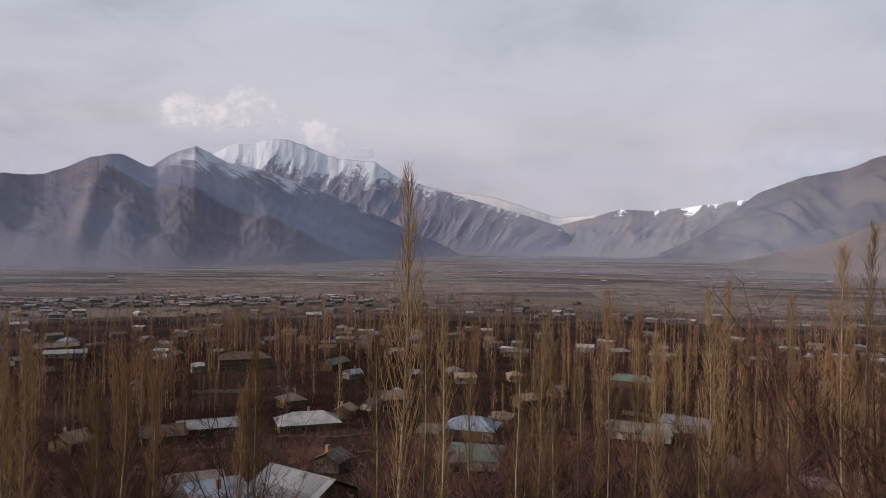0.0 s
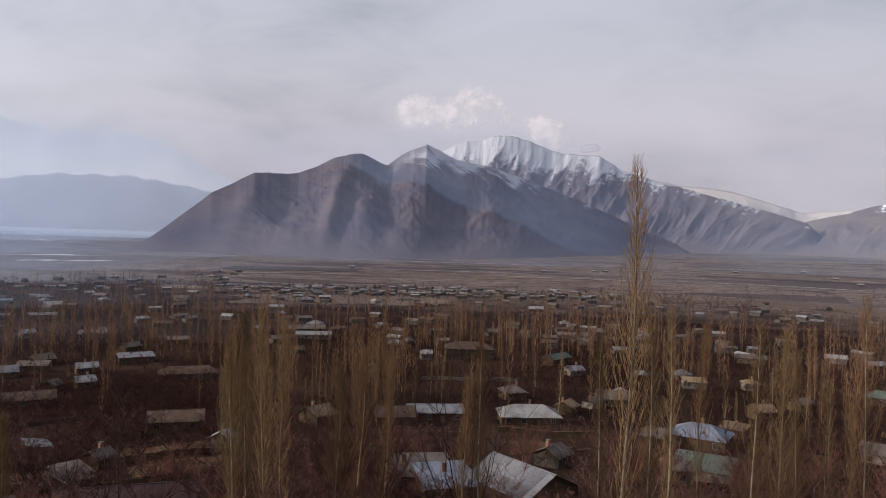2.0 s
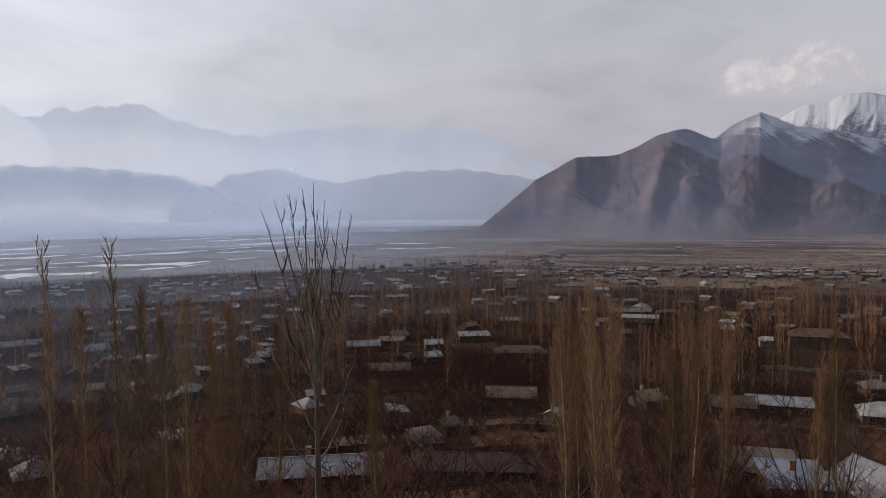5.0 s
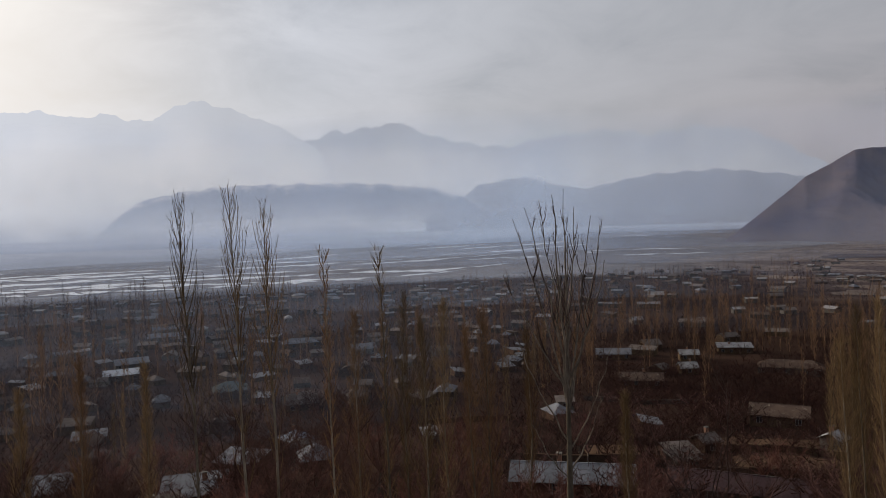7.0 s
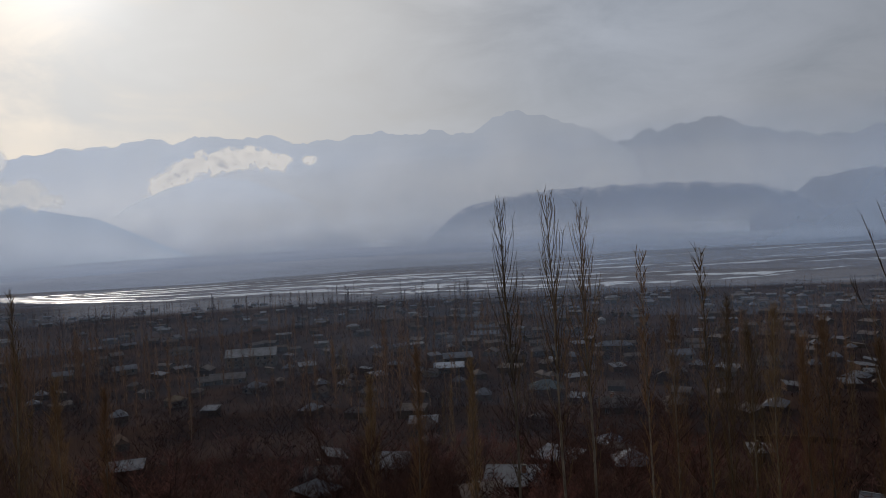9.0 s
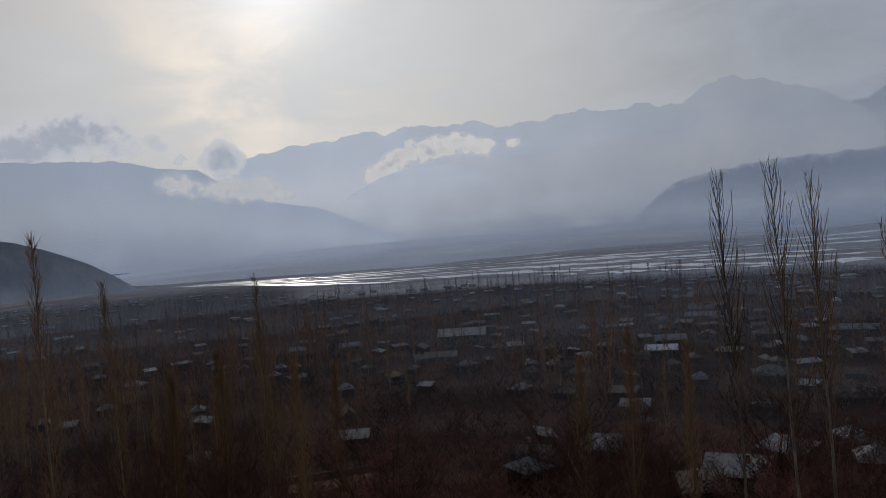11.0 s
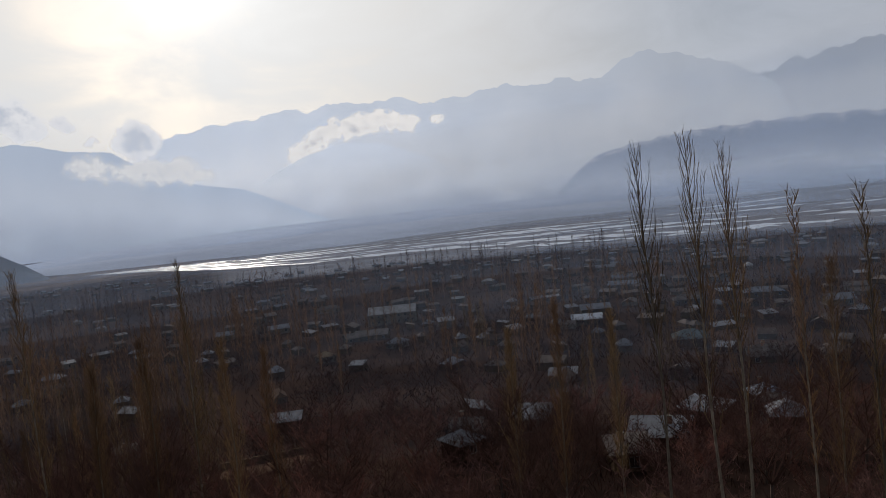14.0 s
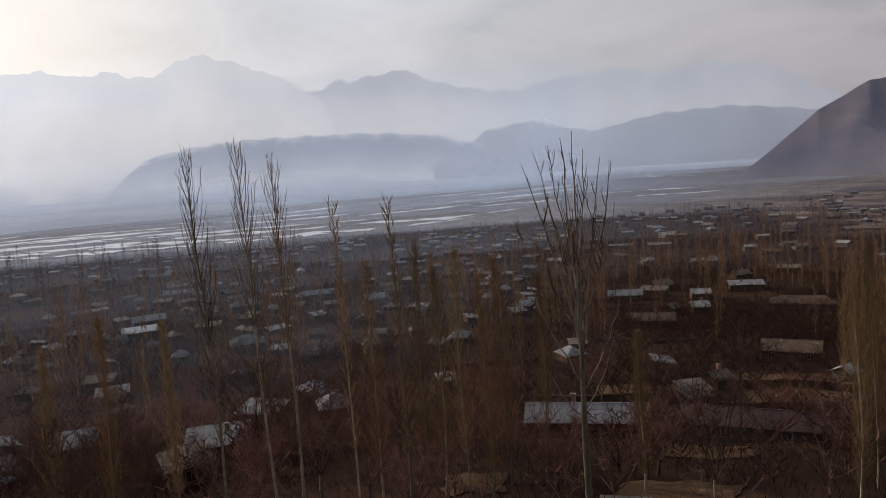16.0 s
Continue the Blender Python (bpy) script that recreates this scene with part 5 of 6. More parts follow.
me.polygons.foreach_set("material_index", [q_[1] for q_ in fs_])
tagged(new("far_houses", me), "small far village houses with grey and pale roofs", "houses", kind="stuff")

# farmsteads out on the plain
for az_, r_ in ((9.5, 1500), (4.8, 1620), (5.6, 1600), (-11, 1750), (-12.5, 1500), (-20, 1900), (-28, 1850), (24.5, 1450), (-4.5, 1900), (-9, 2100), (-23, 2300)):
    xx, yy = at(az_, r_)
    copy_thing(sorts[0 if r_ % 200 else 7], pose(xx, yy, float(ground_z(xx, yy)) - 0.2, 0, 0, az_ + 25) @ Matrix.Diagonal((0.9, 0.8, 1.1, 1)))

# ---------------------------------------------------------------- garden walls and fences


def garden_wall(x, y, turn, length, height, mat, label):
    """A low clay wall, stepped down the slope in bays with a coping."""
    ob = new("garden_wall")
    ob.matrix_basis = pose(x, y, 0, 0, 0, turn)
    tagged(ob, label, "wall", "garden walls")
    n_b = max(2, int(length / 3))
    for k in range(n_b):
        a0, a1 = -length / 2 + length * k / n_b, -length / 2 + length * (k + 1) / n_b
        c = ob.matrix_basis @ Vector(((a0 + a1) / 2, 0, 0))
        zz = float(ground_z(c.x, c.y))
        part("bay", box_mesh("bay", a0, a1 - 0.02, -0.2, 0.2, zz - 0.8, zz + height, mat, 0.03), ob)
        part("coping", box_mesh("coping", a0, a1 - 0.02, -0.27, 0.27, zz + height, zz + height + 0.1, mat, 0.02), ob)
    return ob


for az_, r_, tn_, ln_, mk_ in ((37, 138, -4, 24, "tan"), (36, 110, -2, 26, "brown"), (44, 103, 20, 16, "grey"), (9, 170, 10, 22, "tan"), (6, 148, 30, 16, "tan"), (19, 160, 5, 20, "brown"), (51, 116, 2, 20, "brown"), (28, 150, 12, 18, "tan"),
                               (-8, 180, -5, 18, "tan"), (60, 170, 5, 20, "brown"), (47, 205, 0, 30, "grey"), (113, 128, -6, 26, "tan"), (15, 270, 4, 36, "white"), (-17, 230, -5, 24, "tan")):
    xx, yy = at(az_, r_)
    garden_wall(xx, yy, az_ + tn_, ln_, 1.2, WALL[mk_], "low %s garden wall in stepped bays" % WALL_WORDS[mk_])
xx, yy = at(47.5, 56)
garden_wall(xx, yy, 47.5, 8, 0.6, WALL["white"], "pale rendered terrace kerb at the hill's foot")

# boulders at the edge of the hillside
rng = np.random.default_rng(3)
for k in range(46):
    bm = bmesh.new()
    bmesh.ops.create_icosphere(bm, subdivisions=2, radius=1)
    sx, sy, sz = rng.uniform(0.15, 0.75), rng.uniform(0.15, 0.55), rng.uniform(0.08, 0.2)
    for vtx in bm.verts:
        d_ = 1 + 0.38 * noise.noise(vtx.co * 1.3 + Vector((k * 5.1, 0, 0))) + 0.22 * noise.noise(vtx.co * 3.1 + Vector((0, k * 3.3, 0)))
        vtx.co = Vector((vtx.co.x * sx, vtx.co.y * sy, vtx.co.z * sz)) * d_
    me = bpy.data.meshes.new("boulder")
    bm.to_mesh(me)
    bm.free()
    me.materials.append(STONE)
    for p_ in me.polygons:
        p_.use_smooth = False
    bl = new("boulder", me)
    xx, yy = at(rng.uniform(126, 140), rng.uniform(27.5, 33))
    bl.matrix_basis = pose(xx, yy, float(ground_z(xx, yy)) + sz * 0.3, rng.uniform(-15, 15), rng.uniform(-15, 15), rng.uniform(0, 360))
    tagged(bl, "grey weathered boulder lying on the earthy slope", "boulder", "boulders on the slope")

# ---------------------------------------------------------------- trees


def tubes(paths, rads, sides):
    """Connected tapered tubes along paths of equal length."""
    P_, R_ = np.array(paths), np.array(rads)
    n_, m_ = P_.shape[:2]
    d = np.gradient(P_, axis=1)
    d /= np.maximum(np.linalg.norm(d, axis=2, keepdims=True), 1e-6)
    ref = np.where(np.abs(d[:, :1, 2:3]) < 0.9, np.array([0, 0, 1.0]), np.array([1.0, 0, 0]))
    u = np.cross(d, np.broadcast_to(ref, d.shape))
    u /= np.linalg.norm(u, axis=2, keepdims=True)
    w_ = np.cross(d, u)
    a_ = 2 * np.pi * np.arange(sides) / sides
    V = P_[:, :, None] + (u[:, :, None] * np.cos(a_)[:, None] + w_[:, :, None] * np.sin(a_)[:, None]) * R_[:, :, None, None]
    ids = np.arange(n_ * m_ * sides).reshape(n_, m_, sides)
    nxt = np.roll(ids, -1, axis=2)
    F = np.stack([ids[:, :-1], nxt[:, :-1], nxt[:, 1:], ids[:, 1:]], -1)
    return V.reshape(-1, 3), F.reshape(-1, 4)


def blades(p0, p1, r0, r1, seed=1):
    """Twigs too thin to show more than one side."""
    d = p1 - p0
    side = np.cross(d, np.random.default_rng(seed).normal(size=d.shape))
    side /= np.maximum(np.linalg.norm(side, axis=1, keepdims=True), 1e-6)
    V = np.stack([p0 - side * r0[:, None], p0 + side * r0[:, None], p1 + side * r1[:, None], p1 - side * r1[:, None]], 1).reshape(-1, 3)
    return V, np.arange(len(p0) * 4).reshape(-1, 4)


class Sticks:
    """Limbs as tubes, twigs as thin slips."""

    def __init__(self):
        self.lines, self.twigs = {}, []

    def path(self, pts, rads):
        if len(pts) == 2:
            self.twigs.append((*pts, *rads))
        else:
            self.lines.setdefault(len(pts), []).append((np.array(pts), np.array(rads)))

    def arrays(self, sides=3):
        vs, fs, b_ = [], [], 0
        for rows_ in self.lines.values():
            if sides == 2:
                p_, r_ = np.array([q[0] for q in rows_]), np.array([q[1] for q in rows_])
                v_, f_ = blades(p_[:, :-1].reshape(-1, 3), p_[:, 1:].reshape(-1, 3), r_[:, :-1].ravel(), r_[:, 1:].ravel())
            else:
                v_, f_ = tubes([q[0] for q in rows_], [q[1] for q in rows_], sides)
            vs.append(v_), fs.append(f_ + b_)
            b_ += len(v_)
        if self.twigs:
            v_, f_ = blades(*[np.array([q[k] for q in self.twigs]) for k in range(4)])
            vs.append(v_), fs.append(f_ + b_)
        return np.concatenate(vs), np.concatenate(fs)

    def mesh(self, name, mat, sides=3):
        v_, f_ = self.arrays(sides)
        return mesh_from(name, v_, f_, mat, sides > 3)


def stem(g, H, r0, wander=0.25, n_p=11, lean=0.0):
    t_ = np.linspace(0, 1, n_p)
    ph = g.uniform(0, 6.3, 4)
    x_ = wander * (np.sin(t_ * 3 + ph[0]) - np.sin(ph[0])) + 0.3 * wander * (np.sin(t_ * 9 + ph[1]) - np.sin(ph[1])) + lean * H * t_
    y_ = wander * (np.sin(t_ * 3.4 + ph[2]) - np.sin(ph[2]))
    pts = np.stack([x_, y_, H * t_], 1)
    rad = r0 * (1 - t_) ** 0.85 + 0.012
    return pts, rad


def along(pts, t_):
    k = min(int(t_ * (len(pts) - 1)), len(pts) - 2)
    f_ = t_ * (len(pts) - 1) - k
    return pts[k] * (1 - f_) + pts[k + 1] * f_


def poplar_parts(seed, H, n_branch, n_twig, start=0.12, spread=0.11, twig_r=0.016, trunk_r=0.17, twig_len=1.1, lean=0.0, seg=3, crown_pow=0.6, low_bunch=0, flare=1.0, stout=1.0, side=0.42):
    """Trunk and crown of a bare upright poplar."""
    g = np.random.default_rng(seed)
    trunk, crown = Sticks(), Sticks()
    pts, rad = stem(g, H, trunk_r, 0.22, lean=lean)
    trunk.path(pts, rad)
    for k in range(n_branch):
        t_ = start + (0.985 - start) * (k + g.random()) / n_branch
        if low_bunch and k < low_bunch:
            t_ = g.uniform(0.25, 0.6)
        o_ = along(pts, t_)
        a_ = k * 2.4 + g.uniform(-0.5, 0.5)
        out = np.array([math.cos(a_), math.sin(a_), 0])
        shape = (1 - t_) ** crown_pow * min(1.0, 0.45 + 1.8 * (t_ - start + 0.05))
        L_ = max(0.7, spread * H * 2.2 * shape * g.uniform(0.65, 1.25))
        th0, th1 = flare * g.uniform(0.42, 0.72), flare * g.uniform(0.08, 0.26)
        line = [o_]
        for q in range(seg):
            th = th0 + (th1 - th0) * (q + 0.5) / seg
            line.append(line[-1] + (out * math.sin(th) + np.array([g.uniform(-.08, .08), g.uniform(-.08, .08), math.cos(th)])) * L_ / seg)
        br = stout * min(0.034, 0.010 + 0.004 * L_)
        crown.path(line, np.linspace(br, 0.012, seg + 1))
        for q in range(n_twig):
            s_ = g.uniform(0.15, 1.0)
            p_ = along(np.array(line), s_ * 0.999)
            a2 = g.uniform(0, 6.3)
            d_ = out * g.uniform(-0.05, 0.30) + np.array([math.cos(a2) * side, math.sin(a2) * side, 1.0])
            d_ /= np.linalg.norm(d_)
            crown.path([p_, p_ + d_ * twig_len * g.uniform(0.5, 1.25)], [twig_r, twig_r * 0.45])
    return trunk, crown


def orchard_parts(seed, H, limbs, subs, twigs, twig_r=0.026, trunk_r=0.14, width=0.9):
    """Trunk with limbs, and the twigs, of a wide bare fruit tree."""
    g = np.random.default_rng(seed)
    trunk, crown = Sticks(), Sticks()
    base = np.array([0, 0, 0.0])
    fork = np.array([g.uniform(-.2, .2), g.uniform(-.2, .2), H * 0.24])
    trunk.path([base, fork * 0.5 + np.array([0.05, 0, 0]), fork], [trunk_r, trunk_r * 0.85, trunk_r * 0.75])
    for k in range(limbs):
        a_ = 6.283 * k / limbs + g.uniform(-0.5, 0.5)
        out = np.array([math.cos(a_), math.sin(a_), 0])
        L_ = H * g.uniform(0.65, 0.95)
        line = [fork]
        th = g.uniform(0.55, 1.0) * width
        for q in range(4):
            th_ = th * (1 - 0.16 * q) + g.uniform(-0.2, 0.2)
            line.append(line[-1] + (out * math.sin(th_) + np.array([g.uniform(-.15, .15), g.uniform(-.15, .15), math.cos(th_)])) * L_ / 4)
        crown.path(line, np.linspace(trunk_r * 0.45, 0.018, 5))
        for q in range(subs):
            p_ = along(np.array(line), g.uniform(0.2, 0.99))
            a2 = a_ + g.uniform(-1.7, 1.7)
            d_ = np.array([math.cos(a2) * 0.8, math.sin(a2) * 0.8, g.uniform(0.3, 1.1)])
            d_ /= np.linalg.norm(d_)
            l2 = H * g.uniform(0.18, 0.36)
            mid = p_ + d_ * l2 * 0.5
            end = mid + (d_ + np.array([g.uniform(-.3, .3), g.uniform(-.3, .3), 0.35])) * l2 * 0.5
            crown.path([p_, mid, end], [0.026, 0.017, 0.009])
            for _ in range(twigs):
                s_ = g.random()
                p2 = p_ + (mid - p_) * 2 * s_ if s_ < 0.5 else mid + (end - mid) * (2 * s_ - 1)
                a3 = g.uniform(0, 6.3)
                d2 = np.array([math.cos(a3) * 0.75, math.sin(a3) * 0.75, g.uniform(0.1, 1.2)])
                d2 /= np.linalg.norm(d2)
                crown.path([p2, p2 + d2 * g.uniform(0.35, 0.95) * H / 6], [twig_r, twig_r * 0.4])
    return trunk, crown


def tree(name, parts_, barks, label, category, group, sides=6, m=None):
    ob = new(name)
    part("trunk", parts_[0].mesh("trunk", barks[0], sides), ob)
    part("crown", parts_[1].mesh("crown", barks[1], 3 if sides > 4 else 2), ob)
    tagged(ob, label, category, group)
    ob.matrix_basis = m or Matrix()
    return ob


def stand(az_, r_, s=1.0, turn=0.0):
    xx, yy = at(az_, r_)
    return pose(xx, yy, float(ground_z(xx, yy)) - 0.15, 0, 0, turn) @ Matrix.Scale(s, 4)


TALL = []


def tall_poplar(az_, r_, top_el, seed, lean=0.0, turn=0.0, label="tall bare poplar with a pale trunk and fine upright twigs", **kw):
    """A poplar that reaches a given elevation against the sky."""
    xx, yy = at(az_, r_)
    H = r_ * math.tan(radians(top_el)) - float(ground_z(xx, yy))
    ob = tree("poplar", poplar_parts(seed, H, lean=lean, **kw), (POPLAR_BARK, POPLAR_TWIG), label, "tree", "poplars", m=stand(az_, r_, 1.0, turn))
    TALL.append((az_, r_))
    return ob


# the tall ones that stand out against the valley
tall_poplar(3.3, 42, 5.85, 101, lean=0.012, turn=3, n_branch=100, n_twig=11, start=0.14, spread=0.105, trunk_r=0.145, twig_len=0.8, twig_r=0.014, flare=0.75)
tall_poplar(80.95, 46, 3.05, 102, n_branch=70, n_twig=7, start=0.38, spread=0.125, trunk_r=0.11, twig_len=0.45, twig_r=0.009, low_bunch=16, flare=0.7, stout=1.0, crown_pow=0.5, side=0.4, turn=80, label="slender bare poplar with sparse upright branches")
tall_poplar(77.1, 45, 3.3, 103, n_branch=70, n_twig=7, start=0.38, spread=0.125, trunk_r=0.11, twig_len=0.45, twig_r=0.009, low_bunch=16, flare=0.7, stout=1.0, crown_pow=0.5, side=0.4, turn=80, label="slender bare poplar with sparse upright branches")
tall_poplar(75.2, 45.5, 2.1, 104, n_branch=70, n_twig=7, start=0.38, spread=0.125, trunk_r=0.11, twig_len=0.45, twig_r=0.009, low_bunch=16, flare=0.7, stout=1.0, crown_pow=0.5, side=0.4, turn=20, label="slender bare poplar with sparse upright branches")
tall_poplar(70.9, 43, -1.45, 105, n_branch=60, n_twig=5, start=0.25, spread=0.04, trunk_r=0.08, twig_len=0.6, twig_r=0.022, turn=10, label="thin bare young poplar")
tall_poplar(66.8, 44, -1.5, 106, n_branch=70, n_twig=6, start=0.2, spread=0.05, trunk_r=0.085, twig_len=0.7, twig_r=0.018, turn=50, label="thin bare young poplar")
tall_poplar(131.0, 62, 2.3, 107, n_branch=90, n_twig=9, start=0.2, spread=0.075, trunk_r=0.13, twig_len=0.9, twig_r=0.018, flare=0.8)
tall_poplar(126.6, 66, -1.2, 108, n_branch=80, n_twig=9, start=0.2, spread=0.075, trunk_r=0.11, twig_len=0.9, twig_r=0.018, flare=0.8)
tall_poplar(116.8, 75, -1.7, 109, n_branch=80, n_twig=9, start=0.2, spread=0.07, trunk_r=0.11, twig_len=0.9, twig_r=0.018, flare=0.8)
for j, (az_, r_, el_) in enumerate(((-30.0, 58, 1.9), (-31.5, 60, 1.2), (-28.9, 62, 0.2), (-21.4, 66, -2.4), (-20.2, 70, -3.0), (-25.5, 68, -3.2), (-16.5, 64, -6.5), (-14.9, 70, -5.0), (-13.0, 78, -3.4), (-9.0, 62, -7.5), (-7.6, 66, -6.2), (-6.2, 72, -5.5),
                                      (-0.2, 60, -5.3), (1.2, 66, -5.6), (-2.5, 80, -6.0), (4.6, 72, -7.2), (13.5, 58, -8.0), (15.2, 62, -11.0), (21.5, 60, -10.0), (23.4, 64, -9.0), (25.2, 58, -10.4), (28.9, 62, -7.0), (30.4, 58, -6.0), (31.8, 66, -6.6),
                                      (33.0, 56, -8.5), (47.8, 60, -13.0), (58.2, 62, -6.5), (59.8, 57, -8.0), (61.6, 64, -5.6), (63.5, 60, -7.0), (55.3, 66, -8.0), (64.8, 68, -5.0), (68.6, 62, -6.2), (84.0, 66, -9.0), (88.5, 62, -8.0), (92.0, 66, -10.0), (110.5, 66, -9.0), (114.0, 60, -8.0), (119.5, 64, -7.0),
                                      (123.0, 62, -8.5), (134.0, 66, -6.0), (137.0, 70, -4.0))):
    tall_poplar(az_ + 0.01 * j, r_, el_, 200 + j, n_branch=78, n_twig=34, start=0.10, spread=0.075 + 0.02 * (j % 3), trunk_r=0.09, twig_len=0.8, twig_r=0.0085, flare=0.8, stout=0.7, side=0.55, seg=2, turn=37 * j,
                label="bare poplar with a fuzz of yellow-brown twigs")

GREY_BARK = material("grey_bark", (0.24, 0.20, 0.16), (0.095, 0.076, 0.062), 0.8, 0.85, bump=0.5, stretch=(3, 3, 1), c=(0.24, 0.20, 0.155))
# the open-crowned tree with long rising limbs
g = np.random.default_rng(77)
bare_t, bare_c = Sticks(), Sticks()
rising = []
H = 48 * math.tan(radians(2.9)) - float(ground_z(*at(52.4, 48)))
fork = np.array([0.0, 0, H * 0.50])
bare_t.path([np.array([0.0, 0, 0]), np.array([-0.12, 0, H * 0.2]), fork], [0.29, 0.23, 0.13])
# limbs: where they leave the stem and end (shares of the height), how far out (metres along the row, across it), the bend
BOUGHS = ((0.46, 1.00, 0.1, 0.2, 1.0), (0.45, 0.985, -0.65, -0.5, 1.2), (0.44, 0.975, -1.5, 0.5, 1.4), (0.47, 0.955, -2.4, -0.3, 1.4), (0.43, 0.93, -3.25, 0.4, 1.3), (0.50, 0.955, 0.75, 0.8, 1.1), (0.46, 0.93, 1.75, -0.6, 1.0),
          (0.44, 0.905, 2.35, 0.5, 0.9), (0.52, 0.82, 2.5, -0.8, 0.75), (0.48, 0.79, -3.9, -0.4, 1.0), (0.36, 0.66, -3.6, 0.8, 0.9), (0.34, 0.60, 2.9, 0.5, 0.8), (0.27, 0.42, -2.4, -1.0, 0.8), (0.29, 0.46, 2.2, 1.2, 0.8), (0.42, 0.88, 0.3, 1.9, 1.1), (0.44, 0.86, -0.4, -2.0, 1.1))
for k, (s0, s1, side_, deep, bend) in enumerate(BOUGHS):
    row = radians(52.4)
    out = np.array([-side_ * -math.cos(row) - deep * math.sin(row), side_ * math.sin(row) + deep * math.cos(row), 0])
    o_ = np.array([0.0, 0, H * s0])
    t_ = np.linspace(0, 1, 10)[:, None]
    line = o_ + out * t_ ** bend + np.array([0, 0, 1.0]) * H * (s1 - s0) * (0.92 * t_ + 0.08 * t_ ** 2)
    line[1:-1] += g.normal(0, 0.07, (8, 3)) * np.array([1, 1, 0.3])
    limb = Sticks()
    limb.path(list(line), np.linspace(0.13 if k < 2 else 0.082 if k < 10 else 0.055, 0.019, 10))
    rising.append(limb)
    for q in range(7 if k < 10 else 5):
        s_ = g.uniform(0.3, 0.95)
        p_ = along(line, s_)
        a2 = row + (0 if g.random() < 0.5 else math.pi) + g.uniform(-0.9, 0.9)
        o2 = np.array([math.cos(a2), math.sin(a2), 0])
        L_ = (1.15 - s_) * H * 0.17 * g.uniform(0.5, 1.0)
        l2 = [p_, p_ + (o2 * 0.32 + np.array([0, 0, 0.9])) * L_ * 0.5, p_ + (o2 * 0.5 + np.array([0, 0, 1.9])) * L_ * 0.5]
        bare_c.path(l2, [0.036, 0.026, 0.013])
        for _ in range(4):
            p2 = along(np.array(l2), g.uniform(0.3, 0.98))
            a3 = g.uniform(0, 6.3)
            bare_c.path([p2, p2 + np.array([math.cos(a3) * 0.35, math.sin(a3) * 0.35, 0.85]) * g.uniform(0.25, 0.7)], [0.014, 0.008])
bare = tree("bare_tree", (bare_t, bare_c), (POPLAR_BARK, BARE_TWIG), "leafless pale-limbed tree with long rising branches", "tree", "", m=stand(52.4, 48))
for limb in rising:
    part("limb", limb.mesh("limb", GREY_BARK, 6), bare)

# two young trees with forked pale stems before the long roof
for az_, r_, el_, sd_ in ((15.2, 50, -8.7, 61), (43.0, 52, -11.0, 62)):
    xx, yy = at(az_, r_)
    H = r_ * math.tan(radians(el_)) - float(ground_z(xx, yy))
    tree("young_tree", orchard_parts(sd_, H * 0.8, 6, 6, 5, 0.010, 0.12, 0.45), (POPLAR_BARK, BARE_TWIG), "young leafless tree with pale forked stems", "tree", "young trees", m=stand(az_, r_, 1.0, 40))

# the masses of poplars: a few sorts, then copies
GREY_POPLAR_BARK = material("grey_poplar_bark", (0.20, 0.155, 0.11), (0.10, 0.076, 0.055), 0.8, 0.85, bump=0.5, spread=0.6, stretch=(3, 3, 1), c=(0.07, 0.058, 0.046))
poplar_sorts = [tree("poplar", poplar_parts(300 + k, 21, 56, 17, 0.06, 0.075 + 0.02 * (k % 3), 0.016, 0.10, 0.95, seg=2, flare=0.85, stout=0.8, side=0.55), (POPLAR_BARK if k == 2 else GREY_POPLAR_BARK, POPLAR_TWIG), "bare village poplar, a narrow plume of brown twigs", "tree", "poplars", 4) for k in range(6)]
orchard_sorts = [tree("fruit_tree", orchard_parts(400 + k, 5.5, 6, 8, 15, 0.017), (DARK_BARK, ORCHARD_TWIG), "bare reddish fruit tree with a tangled round crown", "tree", "fruit trees", 4) for k in range(6)]
for k, t_ in enumerate(poplar_sorts):
    t_.matrix_basis = stand((-26, -11, 8, 24, 57, 120)[k], (128, 152, 206, 118, 142, 150)[k], 0.9)
for k, t_ in enumerate(orchard_sorts):
    t_.matrix_basis = stand((-24, -5, 20, 48, 70, 100)[k], (70, 64, 74, 66, 62, 72)[k], 1.0)

random.seed(21)
OPEN = [(37, 125, 9), (38.5, 150, 11), (50, 100, 9), (9, 150, 10), (21, 150, 8), (48, 132, 9), (113, 118, 12), (45, 60, 6)]


def blocked(az_, r_, H, tol=0.1):
    """Would a tree here stand in a house, in a clearing, or hide a near house?"""
    tol = max(tol, 0.55) if az_ > 72 else tol
    xx, yy = at(az_, r_)
    for hx_, hy_, hr_, he_, far_ in HOUSES:
        if (xx - hx_) ** 2 + (yy - hy_) ** 2 < (hr_ + 0.8) ** 2:
            return True
    for oa, orr, rad in OPEN:
        ox, oy = at(oa, orr)
        if (xx - ox) ** 2 + (yy - oy) ** 2 < rad ** 2:
            return True
    z0 = float(ground_z(xx, yy))
    top, foot_ = (z0 + H) / r_, z0 / r_
    for hx_, hy_, hr_, he_ in KEEP_OPEN:
        rh_ = math.hypot(hx_, hy_)
        if rh_ < r_ + 1 or rh_ > 420:
            continue
        da = (math.degrees(math.atan2(-hx_, hy_)) - az_) * math.pi / 180
        if abs(da) < hr_ * 0.9 / rh_ + 0.9 / r_:
            eh = (float(ground_z(hx_, hy_)) + he_) / rh_
            if foot_ < eh < top and random.random() > tol:
                return True
    return False


